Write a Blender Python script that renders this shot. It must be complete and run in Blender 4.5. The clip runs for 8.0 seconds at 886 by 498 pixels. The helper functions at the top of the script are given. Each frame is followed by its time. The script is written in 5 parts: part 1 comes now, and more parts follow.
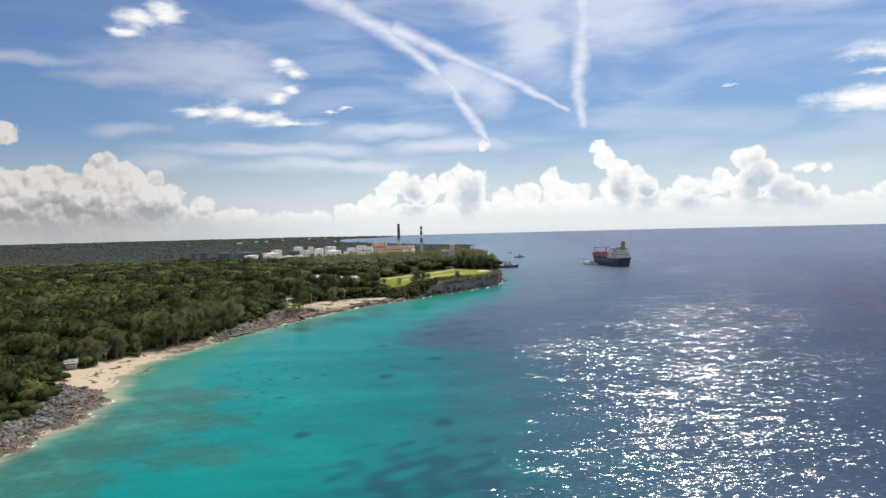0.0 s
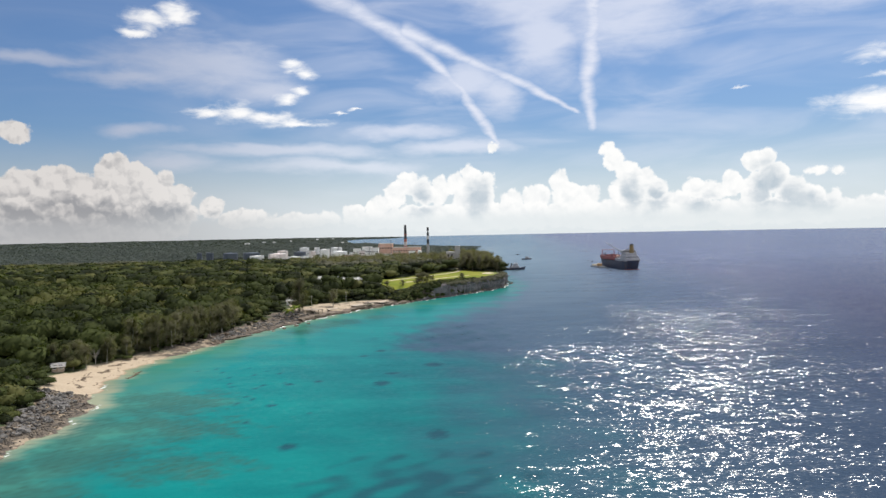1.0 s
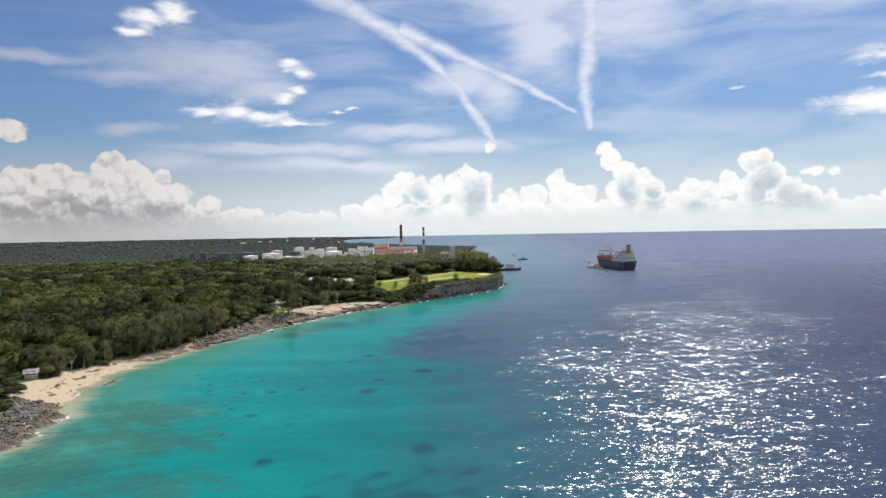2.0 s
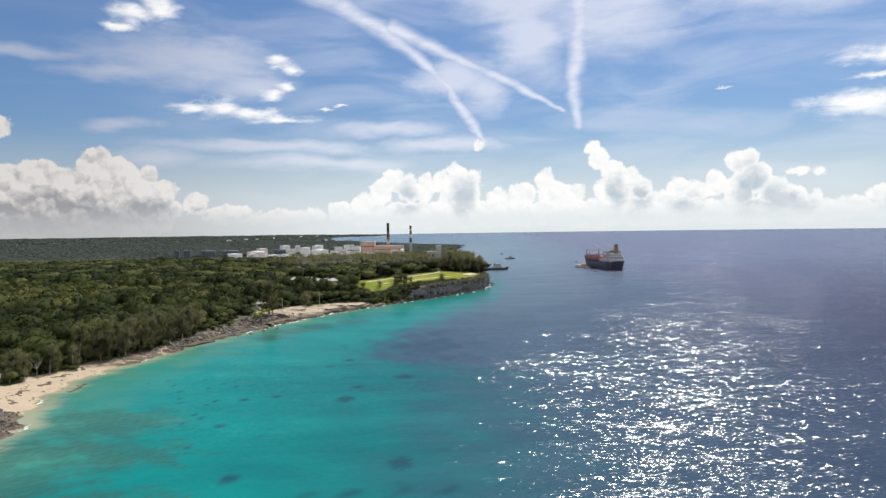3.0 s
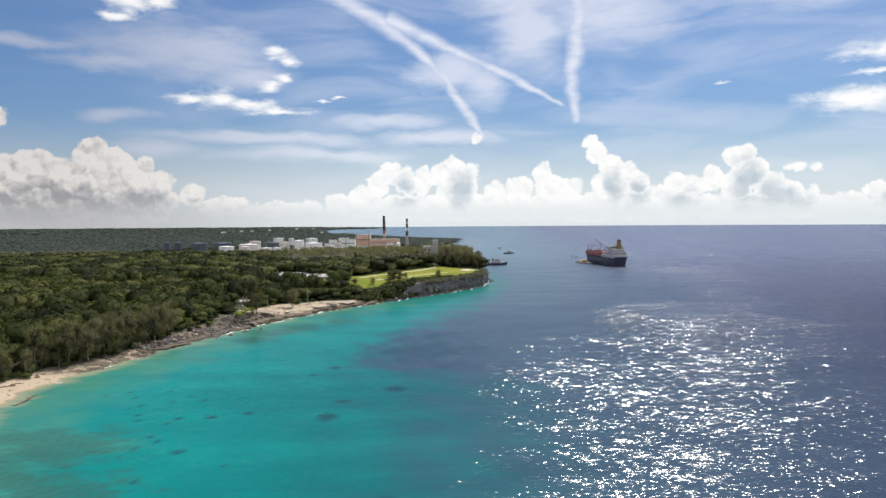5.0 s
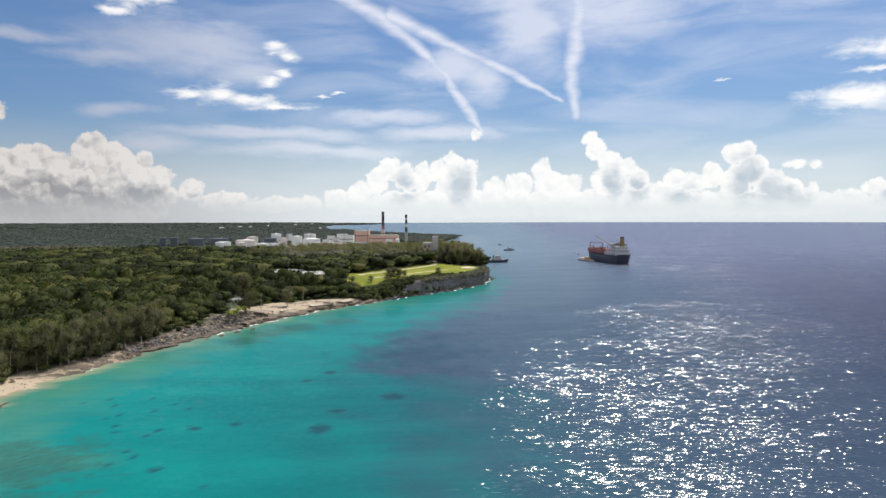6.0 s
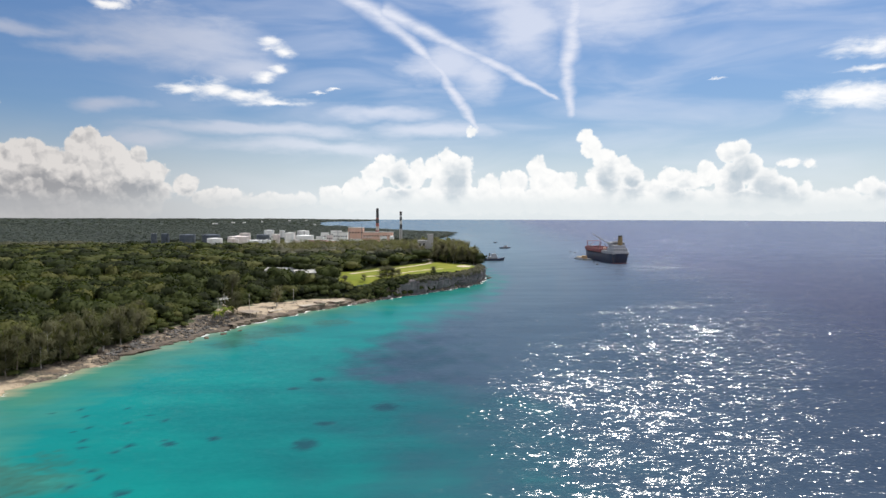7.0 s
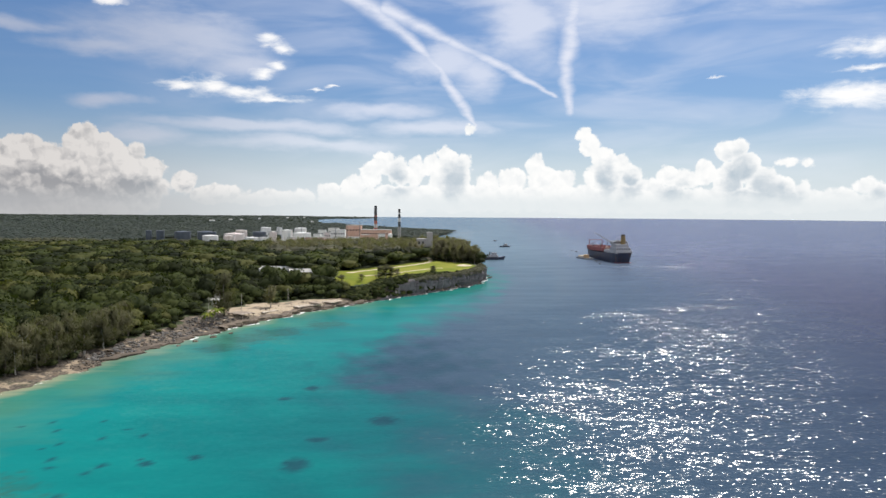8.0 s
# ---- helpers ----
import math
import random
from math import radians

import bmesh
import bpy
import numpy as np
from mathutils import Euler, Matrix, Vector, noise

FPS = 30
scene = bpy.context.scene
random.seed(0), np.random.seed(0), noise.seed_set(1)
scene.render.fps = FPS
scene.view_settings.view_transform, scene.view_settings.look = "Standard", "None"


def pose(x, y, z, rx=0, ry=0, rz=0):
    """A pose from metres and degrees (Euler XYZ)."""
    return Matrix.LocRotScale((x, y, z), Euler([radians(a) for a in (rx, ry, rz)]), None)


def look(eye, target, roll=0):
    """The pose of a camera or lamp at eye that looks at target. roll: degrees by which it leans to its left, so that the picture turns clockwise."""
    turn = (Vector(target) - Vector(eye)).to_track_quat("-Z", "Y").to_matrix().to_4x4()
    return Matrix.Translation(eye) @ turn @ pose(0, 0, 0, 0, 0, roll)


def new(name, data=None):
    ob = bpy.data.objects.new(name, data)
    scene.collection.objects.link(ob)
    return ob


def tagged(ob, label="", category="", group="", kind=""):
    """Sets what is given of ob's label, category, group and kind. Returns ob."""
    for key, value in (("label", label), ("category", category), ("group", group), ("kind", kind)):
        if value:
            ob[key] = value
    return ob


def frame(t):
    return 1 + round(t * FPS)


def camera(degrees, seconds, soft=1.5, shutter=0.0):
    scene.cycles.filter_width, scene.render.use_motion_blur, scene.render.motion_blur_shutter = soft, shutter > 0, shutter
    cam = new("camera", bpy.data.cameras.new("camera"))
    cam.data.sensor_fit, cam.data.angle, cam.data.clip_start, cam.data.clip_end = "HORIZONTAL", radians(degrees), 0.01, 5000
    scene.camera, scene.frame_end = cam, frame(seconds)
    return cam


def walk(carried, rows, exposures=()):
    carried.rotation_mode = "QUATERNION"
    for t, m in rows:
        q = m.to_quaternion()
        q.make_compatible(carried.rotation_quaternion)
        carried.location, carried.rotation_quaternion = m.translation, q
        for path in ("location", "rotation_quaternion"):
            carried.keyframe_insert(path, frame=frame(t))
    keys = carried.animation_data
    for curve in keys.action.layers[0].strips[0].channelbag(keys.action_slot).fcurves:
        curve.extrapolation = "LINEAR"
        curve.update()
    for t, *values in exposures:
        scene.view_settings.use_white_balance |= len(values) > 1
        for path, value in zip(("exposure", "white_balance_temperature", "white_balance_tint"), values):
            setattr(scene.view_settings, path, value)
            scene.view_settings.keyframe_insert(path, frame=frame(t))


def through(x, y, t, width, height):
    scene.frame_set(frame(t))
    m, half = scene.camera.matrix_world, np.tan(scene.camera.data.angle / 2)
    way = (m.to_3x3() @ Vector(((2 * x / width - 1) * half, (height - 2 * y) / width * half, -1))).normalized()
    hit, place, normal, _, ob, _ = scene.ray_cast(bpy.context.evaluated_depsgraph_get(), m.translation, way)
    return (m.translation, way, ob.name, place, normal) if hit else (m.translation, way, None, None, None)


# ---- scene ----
# ---------- camera and its flight ----------
cam = camera(66.32, 8.0, soft=1.5)
PATH = [
    (0, -0.00, 0.00, 46.00, 0.000, -1.780, 1.514),
    (0.5, 1.70, 4.00, 45.80, 0.315, -1.706, 1.338),
    (1, 2.86, 8.28, 45.92, 0.704, -1.654, 1.229),
    (2.5, 6.19, 20.62, 46.82, 0.091, -1.763, 0.958),
    (3, 6.99, 24.42, 47.27, -0.514, -1.876, 0.855),
    (3.5, 7.09, 29.55, 47.38, -1.014, -1.965, 0.765),
    (4, 7.54, 35.12, 47.61, -1.021, -2.140, 0.666),
    (4.5, 7.57, 41.42, 47.59, -0.851, -2.296, 0.566),
    (6, 6.72, 60.60, 47.66, -0.839, -2.793, 0.209),
    (6.5, 6.73, 66.30, 47.87, -0.997, -2.937, 0.038),
    (7, 6.52, 72.32, 47.97, -1.284, -3.050, -0.088),
    (7.5, 6.03, 78.61, 47.98, -1.382, -3.130, -0.198),
    (8, 5.51, 85.24, 47.98, -1.448, -3.246, -0.339),
]
walk(cam, [(t, pose(x, y, z, 0, 0, yaw) @ pose(0, 0, 0, pitch) @ pose(0, 0, 0, 0, roll) @ pose(0, 0, 0, 90)) for t, x, y, z, yaw, pitch, roll in PATH])

# ---------- sky, clouds and sun ----------
SUN_AZ, SUN_EL = radians(27), radians(55)
world = bpy.data.worlds.new("sky")
scene.world = world
world.use_nodes = True
WT = world.node_tree
WT.nodes.clear()


def node(tree, kind, inputs=None, **props):
    n = tree.nodes.new(kind)
    for k, v in props.items():
        setattr(n, k, v)
    for k, v in (inputs or {}).items():
        if isinstance(v, bpy.types.NodeSocket):
            tree.links.new(v, n.inputs[k])
        else:
            n.inputs[k].default_value = v
    return n


def mth(tree, op, a, b=0.0, c=0.0, clamp=False):
    return node(tree, "ShaderNodeMath", {0: a, 1: b, 2: c}, operation=op, use_clamp=clamp).outputs[0]


def vmt(tree, op, a, b=(0, 0, 0)):
    n = node(tree, "ShaderNodeVectorMath", {0: a, 1: b}, operation=op)
    return n.outputs["Value"] if op in ("LENGTH", "DISTANCE", "DOT_PRODUCT") else n.outputs["Vector"]


def step(tree, v, lo, hi, a=0.0, b=1.0):
    return node(tree, "ShaderNodeMapRange", {0: v, 1: lo, 2: hi, 3: a, 4: b}, interpolation_type="SMOOTHSTEP").outputs[0]


def mixc(tree, f, a, b, blend="MIX"):
    n = node(tree, "ShaderNodeMix", data_type="RGBA", blend_type=blend)
    for i, v in ((0, f), (6, a), (7, b)):
        if isinstance(v, bpy.types.NodeSocket):
            tree.links.new(v, n.inputs[i])
        else:
            n.inputs[i].default_value = (*v, 1) if isinstance(v, tuple) and len(v) == 3 else v
    return n.outputs[2]


def noise_tex(tree, vec, scale, detail=4.0, rough=0.5, dist=0.0, lac=2.0):
    return node(tree, "ShaderNodeTexNoise", {"Vector": vec, "Scale": scale, "Detail": detail, "Roughness": rough, "Distortion": dist, "Lacunarity": lac}).outputs["Fac"]


ray = node(WT, "ShaderNodeTexCoord").outputs["Generated"]
sep = node(WT, "ShaderNodeSeparateXYZ", {0: ray}).outputs
az = mth(WT, "MULTIPLY", mth(WT, "ARCTAN2", sep[0], sep[1]), 57.2958)
el = mth(WT, "MULTIPLY", mth(WT, "ARCSINE", sep[2]), 57.2958)
sky_uv = node(WT, "ShaderNodeCombineXYZ", {0: az, 1: el}).outputs[0]


def billow(shift):
    """Rounded heads upon rounded heads, as heaped cloud has them: about -0.5 to 0.5."""
    warp = node(WT, "ShaderNodeTexNoise", {"Vector": sky_uv, "Scale": 0.9, "Detail": 3.0, "Roughness": 0.55}, noise_dimensions="2D").outputs["Color"]
    p = vmt(WT, "ADD", vmt(WT, "ADD", sky_uv, shift), vmt(WT, "MULTIPLY", vmt(WT, "SUBTRACT", warp, (0.5, 0.5, 0.5)), (0.8, 0.8, 0)))
    big = node(WT, "ShaderNodeTexVoronoi", {"Vector": p, "Scale": 0.72, "Detail": 2.4, "Roughness": 0.42, "Lacunarity": 2.3, "Smoothness": 0.3}, voronoi_dimensions="2D", feature="SMOOTH_F1", normalize=True).outputs["Distance"]
    return mth(WT, "SUBTRACT", 0.42, big)


puff = billow((0, 0, 0))
puff_lit = billow((0.16, 0.40, 0))
puff_big = noise_tex(WT, sky_uv, 0.2, 3.0, 0.5)


def blobs(rows, whole=False, uv=None):
    """The union of soft round heaps: centre and half size in degrees. whole: the depth inside in degrees, not as a share of the size."""
    total = None
    for a, e, ra, re in rows:
        off = vmt(WT, "MULTIPLY", vmt(WT, "SUBTRACT", uv or sky_uv, (a, e, 0)), (1 / ra, 1 / re, 0))
        one = mth(WT, "SUBTRACT", 1.0, vmt(WT, "LENGTH", off))
        if whole:
            one = mth(WT, "MULTIPLY", one, min(ra, re))
        total = one if total is None else node(WT, "ShaderNodeMath", {0: total, 1: one, 2: 0.15}, operation="SMOOTH_MAX").outputs[0]
    return total


def streak(a0, e0, a1, e1, w0, w1):
    """A straight band of cloud from one place to another, w0 and w1 wide at its ends."""
    d = math.hypot(a1 - a0, e1 - e0)
    ux, uy = (a1 - a0) / d, (e1 - e0) / d
    p = vmt(WT, "SUBTRACT", frayed, (a0, e0, 0))
    along = vmt(WT, "DOT_PRODUCT", p, (ux / d, uy / d, 0))
    across = mth(WT, "ABSOLUTE", vmt(WT, "DOT_PRODUCT", p, (-uy, ux, 0)))
    wide = step(WT, along, 0.0, 1.0, w0, w1)
    body = step(WT, mth(WT, "DIVIDE", across, wide), 1.35, 0.0)
    ends = mth(WT, "MULTIPLY", step(WT, along, -0.14, 0.02), step(WT, along, 1.14, 0.98))
    return mth(WT, "MULTIPLY", body, ends)


def stirred(scale, a, e):
    """Places in the sky, pushed about by up to half of a and e degrees, as the wind frays thin cloud."""
    n = node(WT, "ShaderNodeTexNoise", {"Vector": vmt(WT, "MULTIPLY", sky_uv, (0.4, 1.0, 1.0)), "Scale": scale, "Detail": 5.0, "Roughness": 0.55}, noise_dimensions="2D").outputs["Color"]
    return vmt(WT, "ADD", sky_uv, vmt(WT, "MULTIPLY", vmt(WT, "SUBTRACT", n, (0.5, 0.5, 0.5)), (a, e, 0)))


# heaped cloud along the horizon: heads, and the shaded hollows inside them
BANK_WEST = [(-36, 1.6, 6, 3.0), (-29.5, 1.4, 6, 2.8), (-24.5, 1.6, 4, 2.4), (-32.3, 3.7, 1.5, 1.3), (-30.2, 3.9, 1.5, 1.5), (-28.4, 3.6, 1.3, 1.2), (-26.3, 4.6, 1.5, 1.7), (-24.8, 4.4, 1.3, 1.4), (-23.1, 3.9, 1.0, 1.2), (-21.8, 3.0, 1.1, 1.1), (-19.4, 2.2, 1.0, 0.9), (-17, 1.2, 2.4, 0.8), (-13, 1.0, 3.2, 0.7), (-32.8, 7.6, 1.1, 0.9)]
BANK_MID = [(2, 1.0, 11, 1.2), (15, 1.0, 10, 1.3), (26, 0.9, 10, 1.0), (-10.0, 1.2, 0.9, 0.7), (-8.2, 1.4, 1.0, 0.9), (-6.0, 2.0, 1.1, 1.1), (-4.6, 2.9, 1.0, 1.1), (-3.5, 3.9, 1.0, 1.1), (-2.2, 3.2, 1.1, 1.3), (-1.0, 3.2, 0.9, 1.3), (0.6, 3.8, 0.9, 1.0), (1.7, 4.4, 0.9, 1.0), (2.9, 3.6, 0.9, 1.3), (2.0, 2.6, 1.8, 1.8), (3.7, 6.7, 0.5, 0.4), (5.2, 2.2, 1.1, 1.0), (7.2, 2.5, 1.3, 1.1), (9.2, 3.7, 0.9, 1.0), (9.9, 2.6, 1.5, 1.2), (11.4, 2.4, 1.1, 1.2)]
BANK_EAST = [(13.1, 6.4, 0.7, 0.8), (13.6, 5.4, 0.9, 1.0), (14.6, 4.4, 1.1, 1.0), (15.9, 3.7, 1.1, 0.9), (14.6, 2.8, 1.6, 1.4), (16.9, 2.8, 1.0, 1.1), (18.0, 1.8, 1.2, 1.0), (19.6, 2.9, 0.8, 0.8), (21.1, 2.6, 1.0, 0.9), (22.5, 3.1, 0.9, 1.0), (23.9, 4.6, 0.8, 0.9), (24.8, 4.8, 0.8, 0.8), (25.3, 3.4, 1.2, 1.4), (24.2, 2.6, 1.2, 1.5), (26.6, 2.3, 1.3, 1.2), (28.0, 1.7, 1.0, 1.0), (28.2, 3.8, 0.55, 0.3), (29.5, 3.7, 0.4, 0.35), (29.2, 1.4, 0.7, 0.9), (33.2, 1.9, 0.7, 0.7), (34.2, 1.4, 1.0, 0.8), (39, 2.4, 4, 2.6)]
HOLLOWS = [(-2.5, 2.3, 1.3, 1.7), (2.2, 2.4, 1.4, 2.0), (14.9, 2.6, 0.9, 1.7), (16.7, 2.0, 1.1, 1.4), (20.3, 1.5, 1.3, 1.2), (24.9, 2.6, 1.3, 2.4), (26.7, 1.6, 1.9, 1.5), (28.3, 1.1, 1.0, 0.8), (-30.5, 1.6, 7, 1.6), (-24, 1.4, 5, 1.3), (-19.1, 1.3, 0.8, 0.6), (34, 1.1, 0.8, 0.7)]
heap = mth(WT, "MAXIMUM", mth(WT, "MAXIMUM", blobs(BANK_WEST, True), blobs(BANK_MID, True)), blobs(BANK_EAST, True))
rest = mth(WT, "MULTIPLY", step(WT, puff_big, 0.35, 0.7), step(WT, mth(WT, "ABSOLUTE", az), 42, 60))
heap = mth(WT, "MAXIMUM", heap, mth(WT, "MULTIPLY", mth(WT, "SUBTRACT", mth(WT, "SUBTRACT", mth(WT, "MULTIPLY", rest, 1.6), 0.8), mth(WT, "MULTIPLY", mth(WT, "ABSOLUTE", mth(WT, "SUBTRACT", el, 3.0)), 0.22)), 0.8))
fray = mth(WT, "MULTIPLY", mth(WT, "SUBTRACT", noise_tex(WT, sky_uv, 2.6, 4.0, 0.6), 0.5), 0.35)
body = mth(WT, "ADD", mth(WT, "ADD", heap, fray), mth(WT, "SUBTRACT", mth(WT, "MULTIPLY", puff, 1.1), 0.06))
cumulus = step(WT, body, 0.0, 0.22)
relief = mth(WT, "SUBTRACT", puff, puff_lit)
grain = noise_tex(WT, sky_uv, 0.55, 5.0, 0.55, 0.3)
hollow = step(WT, mth(WT, "ADD", blobs(HOLLOWS, False, stirred(0.8, 1.6, 1.4)), mth(WT, "ADD", mth(WT, "MULTIPLY", mth(WT, "SUBTRACT", grain, 0.5), 0.9), mth(WT, "MULTIPLY", puff, -0.3))), -0.3, 0.65)
hollow = mth(WT, "MULTIPLY", hollow, step(WT, body, 0.1, 0.6))
low_west = step(WT, az, -4.0, -30.0)
lit = mth(WT, "ADD", mth(WT, "SUBTRACT", 0.92, mth(WT, "MULTIPLY", hollow, 0.78)), mth(WT, "MULTIPLY", relief, mth(WT, "ADD", 0.7, mth(WT, "MULTIPLY", low_west, 1.7))), clamp=True)
lit = mth(WT, "MAXIMUM", lit, step(WT, body, 0.55, 0.1, 0.0, 0.9))
shade = mixc(WT, low_west, (0.52, 0.60, 0.67), (0.34, 0.342, 0.36))
# broken bright cloud outside the view, unseen, added to fill shaded sides with light
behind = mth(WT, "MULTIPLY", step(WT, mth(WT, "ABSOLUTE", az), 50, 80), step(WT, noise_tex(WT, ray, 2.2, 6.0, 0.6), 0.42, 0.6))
cumulus_colour = mixc(WT, lit, shade, mixc(WT, low_west, (1.0, 1.0, 0.99), (0.72, 0.69, 0.67)))

flat_uv = vmt(WT, "MULTIPLY", sky_uv, (0.22, 1.0, 1.0))
wisp = noise_tex(WT, flat_uv, 0.38, 4.0, 0.52, 0.7)
wisp_fine = noise_tex(WT, vmt(WT, "MULTIPLY", sky_uv, (0.45, 1.3, 1.0)), 0.9, 6.0, 0.62, 0.5)
FLAT = [(-19.6, 9.6, 1.9, 0.42), (-17.4, 9.6, 1.9, 0.85), (-15.2, 9.25, 2.4, 0.62), (-12.6, 9.0, 2.9, 0.42), (-23.4, 16.2, 2.0, 0.9), (-21.6, 16.8, 1.6, 1.0), (-24.8, 15.2, 1.4, 0.35), (-12.9, 13.5, 1.1, 0.55), (-11.7, 12.7, 0.9, 0.6), (-12.1, 11.5, 0.7, 0.5), (-13.3, 10.8, 1.1, 0.45), (-9.2, 9.75, 0.9, 0.13), (-7.8, 9.95, 0.6, 0.1), (23.0, 10.4, 0.45, 0.08), (33.4, 11.6, 3.0, 0.75), (33, 10.2, 2, 0.25), (32.4, 8.4, 4.2, 1.05), (35, 8.3, 3.5, 1.1)]
flat = step(WT, mth(WT, "ADD", blobs(FLAT, False, stirred(0.9, 1.8, 1.1)), mth(WT, "ADD", mth(WT, "MULTIPLY", mth(WT, "SUBTRACT", wisp_fine, 0.5), 1.7), mth(WT, "MULTIPLY", puff, 0.35))), -0.2, 1.05)
frayed = stirred(0.7, 0.9, 0.5)
trails = None
for leg in ((-12, 19.6, -8, 17.9, 1.2, 1.0), (-8, 17.9, -3.9, 15.9, 1.0, 0.95), (-3.9, 15.8, -1.1, 13.8, 0.85, 0.6), (-1.1, 13.8, 1.3, 11.3, 0.6, 0.55), (1.3, 11.3, 2.9, 9.0, 0.55, 0.6), (2.9, 9.0, 4.2, 7.0, 0.6, 0.35), (-3.6, 16.3, 1.8, 13.8, 0.9, 0.55), (1.8, 13.8, 6.5, 11.7, 0.55, 0.5), (6.5, 11.7, 10.6, 9.4, 0.5, 0.22), (12.3, 20, 11.7, 13.2, 1.3, 1.0), (11.7, 13.2, 11.5, 11.0, 1.0, 0.75), (11.5, 11.0, 11.9, 8.0, 0.75, 0.5)):
    trails = streak(*leg) if trails is None else mth(WT, "MAXIMUM", trails, streak(*leg))
veil_zone = blobs([(1.8, 12.7, 3.2, 2.4), (3.4, 11.0, 2.2, 2.2), (7.3, 15.5, 3.6, 4.6), (8, 19, 8, 4), (15, 16.5, 7, 3.5), (-20, 12.9, 8, 2.4), (-16, 11.6, 5, 1.4), (-31, 12.9, 6, 0.6), (-25, 11.8, 4, 0.8), (-14, 6.6, 11, 0.7), (-10, 5.2, 9, 0.8), (-22, 5.5, 5, 0.9), (-4, 8.2, 5, 0.9), (-25, 8.2, 3, 0.7), (0, 6.8, 6, 0.8), (28, 17.5, 13, 2.6), (24, 17.5, 8, 1.6)], False, stirred(0.22, 7.0, 2.6))
veil = mth(WT, "MULTIPLY", step(WT, mth(WT, "ADD", veil_zone, mth(WT, "ADD", mth(WT, "MULTIPLY", mth(WT, "SUBTRACT", wisp, 0.5), 1.5), mth(WT, "MULTIPLY", mth(WT, "SUBTRACT", wisp_fine, 0.5), 0.6))), -0.35, 0.9), 0.74)
thin = mth(WT, "MULTIPLY", step(WT, wisp, 0.35, 0.8), mth(WT, "SUBTRACT", 0.42, mth(WT, "MULTIPLY", low_west, 0.3)))
trail_mask = mth(WT, "MULTIPLY", mth(WT, "POWER", trails, 1.3), step(WT, wisp_fine, 0.25, 0.7, 0.62, 0.95))
cirrus = mth(WT, "MAXIMUM", mth(WT, "MAXIMUM", veil, thin), trail_mask)

sky = node(WT, "ShaderNodeTexSky", sky_type="NISHITA", sun_disc=False, sun_elevation=SUN_EL, sun_rotation=SUN_AZ, air_density=1.0, dust_density=1.2, ozone_density=1.6)
base = mixc(WT, 1.0, sky.outputs[0], (0.049, 0.0655, 0.087), "MULTIPLY")
col = mixc(WT, cirrus, base, mixc(WT, low_west, (0.80, 0.83, 0.94), (0.48, 0.52, 0.64)))
col = mixc(WT, flat, col, mixc(WT, low_west, (1.02, 1.02, 1.03), (0.95, 0.94, 0.94)))
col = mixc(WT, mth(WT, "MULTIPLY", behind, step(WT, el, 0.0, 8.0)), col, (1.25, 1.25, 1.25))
haze = mth(WT, "MULTIPLY", step(WT, el, 9.0, 0.3), 0.8)
col = mixc(WT, haze, col, mixc(WT, low_west, (0.80, 0.87, 0.92), (0.56, 0.59, 0.63)))
col = mixc(WT, cumulus, col, cumulus_colour)
col = mixc(WT, mth(WT, "MULTIPLY", step(WT, el, 2.0, 0.5), 0.85), col, mixc(WT, low_west, (0.78, 0.83, 0.85), (0.46, 0.465, 0.48)))
back = node(WT, "ShaderNodeBackground", {0: col, 1: 1.0})
WT.links.new(back.outputs[0], node(WT, "ShaderNodeOutputWorld").inputs[0])

sun_data = bpy.data.lights.new("sun", "SUN")
sun_data.energy, sun_data.angle, sun_data.color = 4.2, radians(0.53), (1.0, 0.95, 0.87)
sun = new("sun", sun_data)
to_sun = Vector((math.sin(SUN_AZ) * math.cos(SUN_EL), math.cos(SUN_AZ) * math.cos(SUN_EL), math.sin(SUN_EL)))
sun.matrix_basis = look(to_sun * 300, (0, 0, 0))


# ---------- materials ----------
def material(name):
    m = bpy.data.materials.new(name)
    m.use_nodes = True
    t = m.node_tree
    return m, t, t.nodes["Principled BSDF"]


def put(t, socket, v):
    if isinstance(v, bpy.types.NodeSocket):
        t.links.new(v, socket)
    else:
        socket.default_value = (*v, 1) if isinstance(v, tuple) and len(v) == 3 else v


def surface(name, a, b, scale=1.0, rough=0.8, metal=0.0, bump=0.3, stain=None, per_object=0.0, depth=0.1):
    """A worn surface: two colours in coarse and fine grain, stains, relief, and a shift of tone from object to object."""
    m, t, p = material(name)
    xyz = node(t, "ShaderNodeTexCoord").outputs["Object"]
    coarse = noise_tex(t, xyz, 0.35 * scale, 4.0, 0.6)
    fine = noise_tex(t, xyz, 4.0 * scale, 5.0, 0.65)
    c = mixc(t, step(t, coarse, 0.3, 0.7), a, b)
    c = mixc(t, mth(t, "MULTIPLY", step(t, fine, 0.45, 0.8), 0.5), c, tuple(v * 0.55 for v in a))
    if stain:
        runs = noise_tex(t, vmt(t, "MULTIPLY", xyz, (1, 1, 0.12)), 1.3 * scale, 4.0, 0.6)
        c = mixc(t, step(t, runs, 0.52, 0.75), c, stain)
    if per_object:
        rnd = node(t, "ShaderNodeObjectInfo").outputs["Random"]
        c = mixc(t, 1.0, c, mixc(t, rnd, (1 - per_object,) * 3, (1 + per_object,) * 3), "MULTIPLY")
    put(t, p.inputs["Base Color"], c)
    put(t, p.inputs["Roughness"], rough)
    put(t, p.inputs["Metallic"], metal)
    if bump:
        put(t, p.inputs["Normal"], node(t, "ShaderNodeBump", {"Height": fine, "Strength": bump, "Distance": depth}).outputs[0])
    return m


